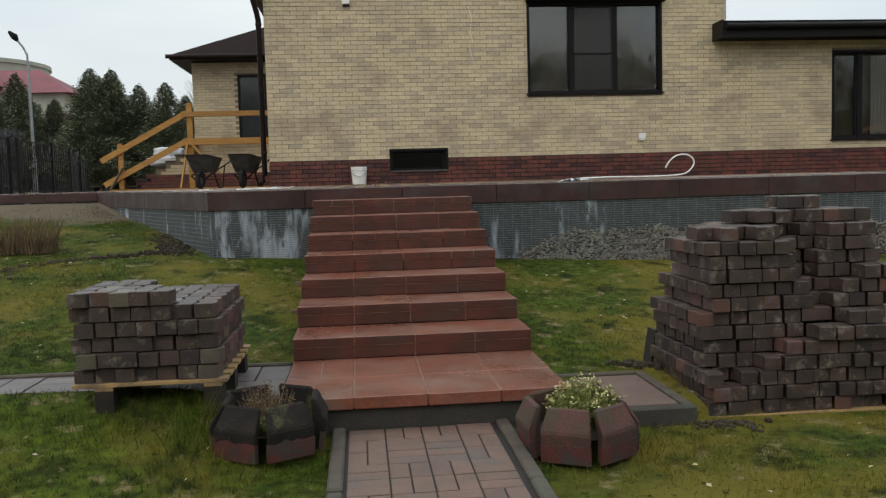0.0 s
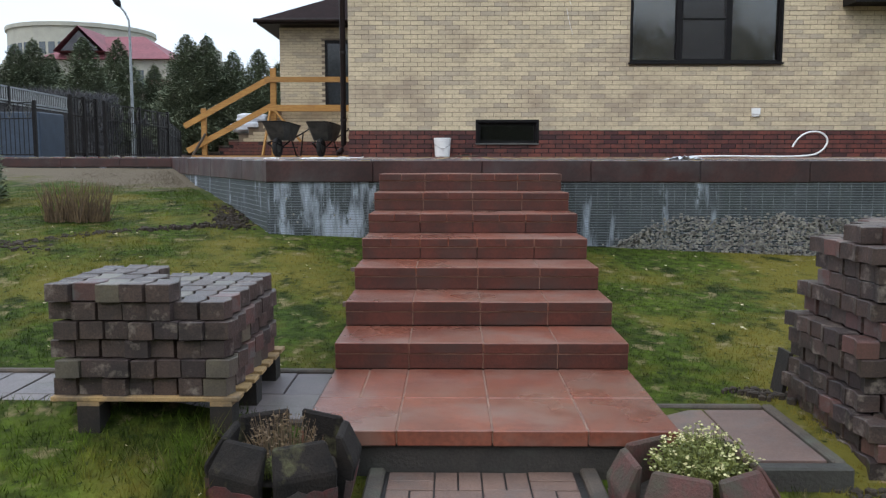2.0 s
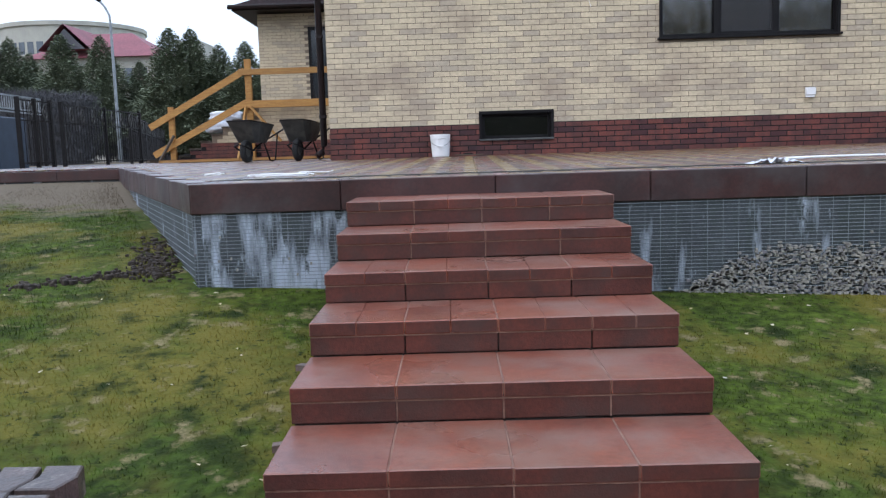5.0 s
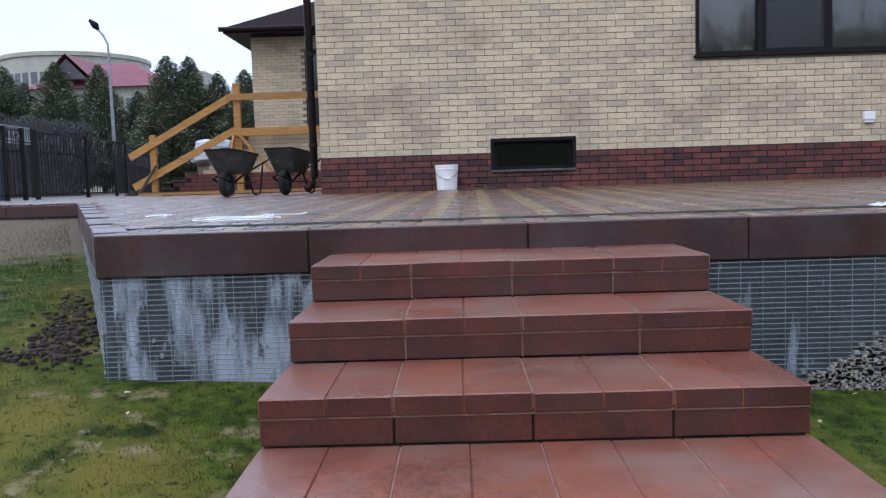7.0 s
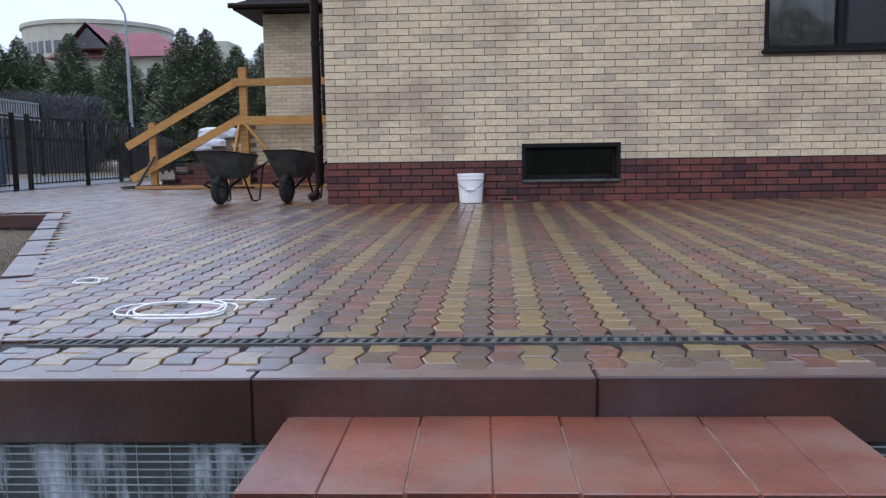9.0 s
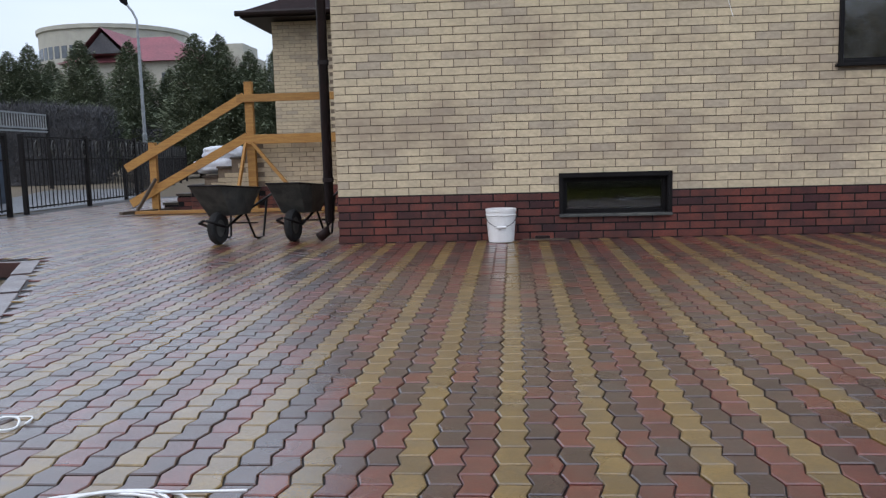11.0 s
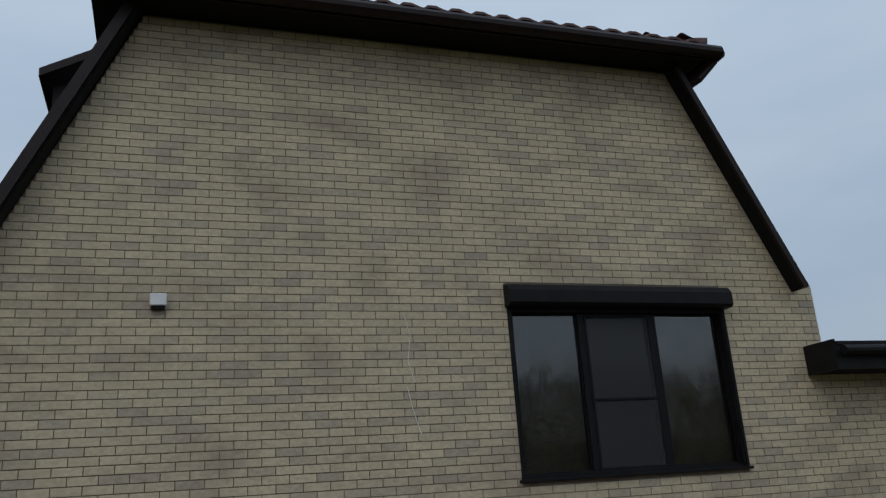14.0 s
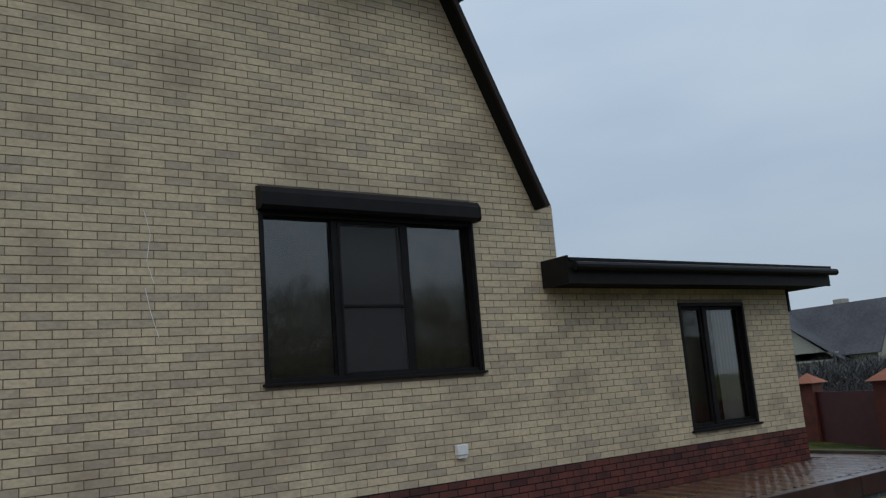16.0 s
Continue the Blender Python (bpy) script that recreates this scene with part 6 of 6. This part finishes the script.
def dead_bush(cx, cy, r, h, n, seed):
    rng = random.Random(seed)
    z = ground_z(cx, cy)
    b = thing("dead_bush", (cx, cy, z), "cut-back bush of dry upright twigs in the lawn", "shrub")
    s = Solid()
    for _ in range(n):
        a, q = rng.uniform(0, 2 * math.pi), math.sqrt(rng.random())
        p = Vector((cx + q * r * math.cos(a), cy + q * r * 0.6 * math.sin(a), z))
        lean = Vector((rng.gauss(0, 0.16) + 0.2 * q * math.cos(a), rng.gauss(0, 0.12), 1)).normalized()
        hh = h * rng.uniform(0.4, 1.05)
        s.tube([p, p + lean * hh * 0.6 + Vector((rng.gauss(0, 0.01), 0, 0)), p + lean * hh], [0.006, 0.004, 0.0015], 4)
    s.make("twig_mass", TWIG, b, kind="stuff")


dead_bush(-3.46, 10.5, 0.34, 0.44, 260, 8)
twig_mass("bare_tree_belt", "broad belt of leafless trees beyond the lower garden", (-70.0, 70.0, -34.0, -26.0, 0.0, 11.0), 80000, 1.2, BELT, 9, "trees", 4.0)
# bare trees far behind the conifers
rng = random.Random(31)
for x, y, hh in ((-12.0, 70, 9.5), (-9.0, 72, 8.5), (-20.5, 75, 8.5)):
    b = thing("bare_tree", (x, y, 1.6), "thin leafless birch beyond the conifers", "tree", "far bare trees")
    s, tw = Solid(), Solid()
    s.tube([(x, y, 1.4), (x + 0.1, y, 1.6 + hh * 0.5), (x, y, 1.6 + hh)], [0.12, 0.08, 0.01], 6)
    for _ in range(150):
        u = rng.uniform(0.3, 1.0)
        a = rng.uniform(0, 6.28)
        p = Vector((x, y, 1.6 + hh * u))
        L = (1.05 - u) * hh * 0.35 + 0.25
        tw.tube([p, p + Vector((math.cos(a), math.sin(a), 1.2)) * L * 0.5, p + Vector((math.cos(a) * 1.1, math.sin(a), 1.5)) * L], [0.02, 0.012, 0.004], 3)
    s.make("trunk", BARK, b)
    tw.make("branches", BARK, b, kind="stuff")

# torn earth beside the retaining wall, and the drain edge strip across the lawn
def clods(x0, y0, x1, y1, width, n, seed, name="soil_clods"):
    rng = random.Random(seed)
    s = Solid()
    for _ in range(n):
        u = rng.random()
        x, y = x0 + (x1 - x0) * u + rng.gauss(0, width), y0 + (y1 - y0) * u + rng.gauss(0, width)
        r = rng.uniform(0.006, 0.034) * rng.uniform(0.5, 1.0)
        z = ground_z(x, y)
        k = [(x + r * math.cos(2 * math.pi * i / 5) * rng.uniform(0.7, 1.2), y + r * math.sin(2 * math.pi * i / 5) * rng.uniform(0.7, 1.2)) for i in range(5)]
        s.prism(k, z - 0.02, z + r * rng.uniform(0.5, 1.0), None, r * 0.35)
    s.make(name, EARTH, kind="stuff", label="dark clods of torn-up soil beside the wall", category="soil")


clods(-1.75, 10.4, -2.3, 12.0, 0.10, 420, 1)
clods(-1.9, 10.6, -3.9, 9.1, 0.05, 420, 2)
clods(-3.2, 9.2, -4.2, 9.6, 0.08, 160, 6)
clods(2.15, 6.5, 2.45, 6.4, 0.05, 90, 3)
clods(2.25, 5.25, 2.6, 5.2, 0.05, 70, 4)
# ---- grass ----
def build_grass():
    rs = np.random.RandomState(12)
    n = 640000
    x = rs.uniform(-6.2, 7.2, n)
    y = 1.4 + (18 - 1.4) * rs.uniform(0, 1, n) ** 1.4
    edge = rs.uniform(0, 1, n) < np.minimum(np.minimum(x + 6.2, 7.2 - x), y - 1.4) / 1.5
    x, y = x[edge], y[edge]
    keep = ~((x > SX0 - 0.05) & (x < SX1 + 0.05) & (y > 5.3))
    keep &= ~((x > 0.12) & (x < 1.17) & (y < 5.4))
    keep &= ~((x > SX1) & (x < 2.34) & (y > 5.27) & (y < 6.26))
    keep &= ~((x < SX0) & (y > 5.63) & (y < 6.57))
    keep &= ~((y > TY - 0.02) & (x > TX0 + (BACK_X - TX0) * np.clip((y - TY) / (BACK_Y - TY), 0, 1) - 0.12))
    keep &= ~((x > 2.52) & (x < 3.8) & (y > 5.38) & (y < 6.55))
    keep &= ~(((x + 0.19) ** 2 + (y - 5.07) ** 2) < 0.1) & ~(((x - 1.455) ** 2 + (y - 4.90) ** 2) < 0.1)
    x, y = x[keep], y[keep]
    gz = np.array([ground_z(a, b) + (0.035 * noise.noise(Vector((a * 0.7, b * 0.7, 0))) if b > 5.5 else 0.0) for a, b in zip(x, y)])
    thin = np.array([noise.noise(Vector((a * 1.1, b * 1.1, 5))) for a, b in zip(x, y)])
    ok = (thin + rs.uniform(-0.5, 0.5, len(x))) > -0.32
    x, y, gz, thin = x[ok], y[ok], gz[ok], thin[ok]
    m = len(x)
    h = rs.uniform(0.008, 0.026, m) * (1 + 1.1 * np.clip(thin, 0, 1)) * np.where(y < 5.3, 1.35, 1.0)
    long_ = (y > 4.95) & (y < 5.62) & (x < -0.2)
    h = np.where(long_, h * 2.0, h)
    for px, py in ((-0.19, 5.07), (1.455, 4.90)):
        h = np.where((x - px) ** 2 + (y - py) ** 2 < 0.19, h * 1.8, h)
    a = rs.uniform(0, 2 * np.pi, m)
    w = rs.uniform(0.0016, 0.0034, m)
    lean = rs.uniform(0.2, 0.9, m) * h
    b = rs.uniform(0, 2 * np.pi, m)
    v = np.zeros((m, 3, 3))
    v[:, 0] = np.stack([x - w * np.cos(a), y - w * np.sin(a), gz - 0.004], 1)
    v[:, 1] = np.stack([x + w * np.cos(a), y + w * np.sin(a), gz - 0.004], 1)
    v[:, 2] = np.stack([x + lean * np.cos(b), y + lean * np.sin(b), gz + h], 1)
    me = bpy.data.meshes.new("grass")
    me.vertices.add(m * 3)
    me.vertices.foreach_set("co", v.reshape(-1))
    me.loops.add(m * 3)
    me.loops.foreach_set("vertex_index", np.arange(m * 3))
    me.polygons.add(m)
    me.polygons.foreach_set("loop_start", np.arange(m) * 3)
    me.update(calc_edges=True)
    me.materials.append(BLADE)
    tagged(new("grass", me), "short patchy grass blades", "grass", "", "stuff")
    # fallen pale leaves and scraps
    s = Solid()
    rng = random.Random(2)
    for _ in range(420):
        px, py = rng.uniform(-4.5, 5.0), rng.uniform(3.0, 10.0)
        if (SX0 - 0.1 < px < SX1 + 0.1) or (5.2 < py < 6.6):
            continue
        z = ground_z(px, py) + 0.03
        r = rng.uniform(0.008, 0.022)
        t = rng.uniform(0, 6.28)
        s.add([(px + r * math.cos(t), py + r * math.sin(t), z), (px + r * 0.6 * math.cos(t + 1.6), py + r * 0.6 * math.sin(t + 1.6), z + 0.008), (px - r * math.cos(t), py - r * math.sin(t), z + 0.004), (px - r * 0.6 * math.cos(t + 1.6), py - r * 0.6 * math.sin(t + 1.6), z + 0.002)], [(0, 1, 2, 3)])
    s.make("fallen_leaves", LEAF_DRY, label="scattered pale fallen leaves and scraps", category="leaves", kind="stuff")


build_grass()


# ---- bricks and pavers, the nearest as parts ----
def shared_box(name, mat, w, d, h):
    s = Solid().box(0, w, 0, d, 0, h)
    me = bpy.data.meshes.new(name)
    me.from_pydata(s.v, [], s.f)
    me.materials.append(mat)
    return me


def build_bricks():
    plinth = structure(Solid().box(GABLE_L, 0.985, WALL_Y - 0.006, WALL_Y + 0.007, 1.5, PLINTH_TOP - 0.004)
                       .box(2.205, ANNEX_R, WALL_Y - 0.006, WALL_Y + 0.007, 1.5, PLINTH_TOP - 0.004)
                       .box(0.985, 2.205, WALL_Y - 0.006, WALL_Y + 0.007, 1.5, 1.845).make("plinth", DARK_JOINT, label="dark red brick plinth with black joints"))
    cream, dark = shared_box("brick", CREAM, 0.26, 0.02, 0.0775), shared_box("brick", DARK_BRICK, 0.254, 0.02, 0.0715)
    rest_c, rest_d = Solid(), Solid()
    near_c = near_d = 0
    rng = random.Random(6)
    for a, b, z0, z1 in courses(WALL_Y, None, PLINTH_TOP, GABLE_TOP, False, front_spans):
        off = rng.uniform(0.0, 0.0025)
        full = b - a > 0.259 and z1 - z0 > 0.076
        if full and near_c < 300 and -1.4 < a < 4.2 and z0 < 4.2:
            piece("brick", cream, wall_front, a, WALL_Y + off - 0.002, z0)
            near_c += 1
        else:
            rest_c.box(a, b, WALL_Y + off - 0.002, WALL_Y + 0.012, z0, z1)
    rest_c.make("wall_bricks", CREAM, wall_front, kind="stuff")

    def low_spans(z):
        return cut([(GABLE_L, ANNEX_R)], 0.985, 2.205) if z > 1.84 else [(GABLE_L, ANNEX_R)]
    for a, b, z0, z1 in courses(WALL_Y, None, 1.607, PLINTH_TOP - 0.01, True, low_spans):
        off = rng.uniform(0.0, 0.003) - 0.016
        full = b - a > 0.259 and z1 - z0 > 0.076
        if full and near_d < 290 and a < 9.0:
            piece("brick", dark, plinth, a, WALL_Y + off, z0)
            near_d += 1
        else:
            rest_d.box(a, b - 0.005, WALL_Y + off, WALL_Y - 0.001, z0, z1 - 0.006)
    rest_d.make("plinth_bricks", DARK_BRICK, plinth, kind="stuff")
    # side face of the house towards the yard
    s = Solid()
    k, z = 0, 1.61
    sd = Solid()
    while z < 5.6:
        y = WALL_Y + (0.135 if k % 2 else 0.0)
        while y < 24.1:
            (sd if z < PLINTH_TOP - 0.03 else s).box(GABLE_L - (0.014 if z < PLINTH_TOP - 0.03 else 0.0), GABLE_L + 0.012, y, y + 0.26, z, z + 0.0775)
            y += 0.27
        z += 0.0875
        k += 1
    s.make("wall_bricks", CREAM, wall_front, kind="stuff")
    sd.make("plinth_bricks", DARK_BRICK, plinth, kind="stuff")


def build_pavers():
    cols = (PAVE_YELLOW, PAVE_RED, PAVE_DARK)
    shared = [wave_mesh("paver", m, 0.05, 0.005, 0.975) for m in cols]
    rest = [Solid(), Solid(), Solid()]
    near = 0
    rng = random.Random(8)
    ux, uy = 0.1125, 0.165
    for i in range(-82, 130):
        x = STRIPE_X + i * ux
        kind = i % 3
        kind = (0, 2, 1)[kind]
        y = 10.26 + (uy / 2 if i % 2 else 0.0)
        while y < 30:
            k = kind
            if kind and rng.random() < 0.25:
                k = 3 - kind
            if inside_terrace(x, y) and not (DY0 - 0.085 < y < DY1 + 0.085):
                z = terrace_z(y) - 0.05 + rng.uniform(-0.0016, 0.0016)
                odd = i % 2
                px = x + (0.011 if odd else -0.011) + 0.019 * (y - 11.33)
                turn = rng.uniform(-0.6, 0.6) - 1.1 + (180 if odd else 0)
                if near < 300 and -1.5 < x < 1.6 and 11.2 < y < 13.0:
                    piece("paver", shared[k], pavement, px, y, z, turn, rng.uniform(-0.5, 0.5), rng.uniform(-0.5, 0.5))
                    near += 1
                else:
                    rest[k].prism([(u * 0.975, w) for u, w in WAVE], 0, 0.05, pose(px, y, z, rng.uniform(-0.5, 0.5), rng.uniform(-0.5, 0.5), turn), 0.005)
            elif inside_terrace(x, y):
                k = rng.choice((0, 1, 2, 2))
                lo, hi = (y - 0.082, DY0 - 0.004) if y < DY0 + 0.05 else (DY1 + 0.004, y + 0.082)
                if hi - lo > 0.03:
                    rest[k].prism([(x - 0.055, lo), (x + 0.053, lo), (x + 0.053, hi), (x - 0.055, hi)], terrace_z(y) - 0.05, terrace_z(y) + rng.uniform(-0.001, 0.001), None, 0.004)
            y += uy
    for r, m in zip(rest, cols):
        r.make("paver_field", m, pavement, kind="stuff")


build_bricks()
build_pavers()
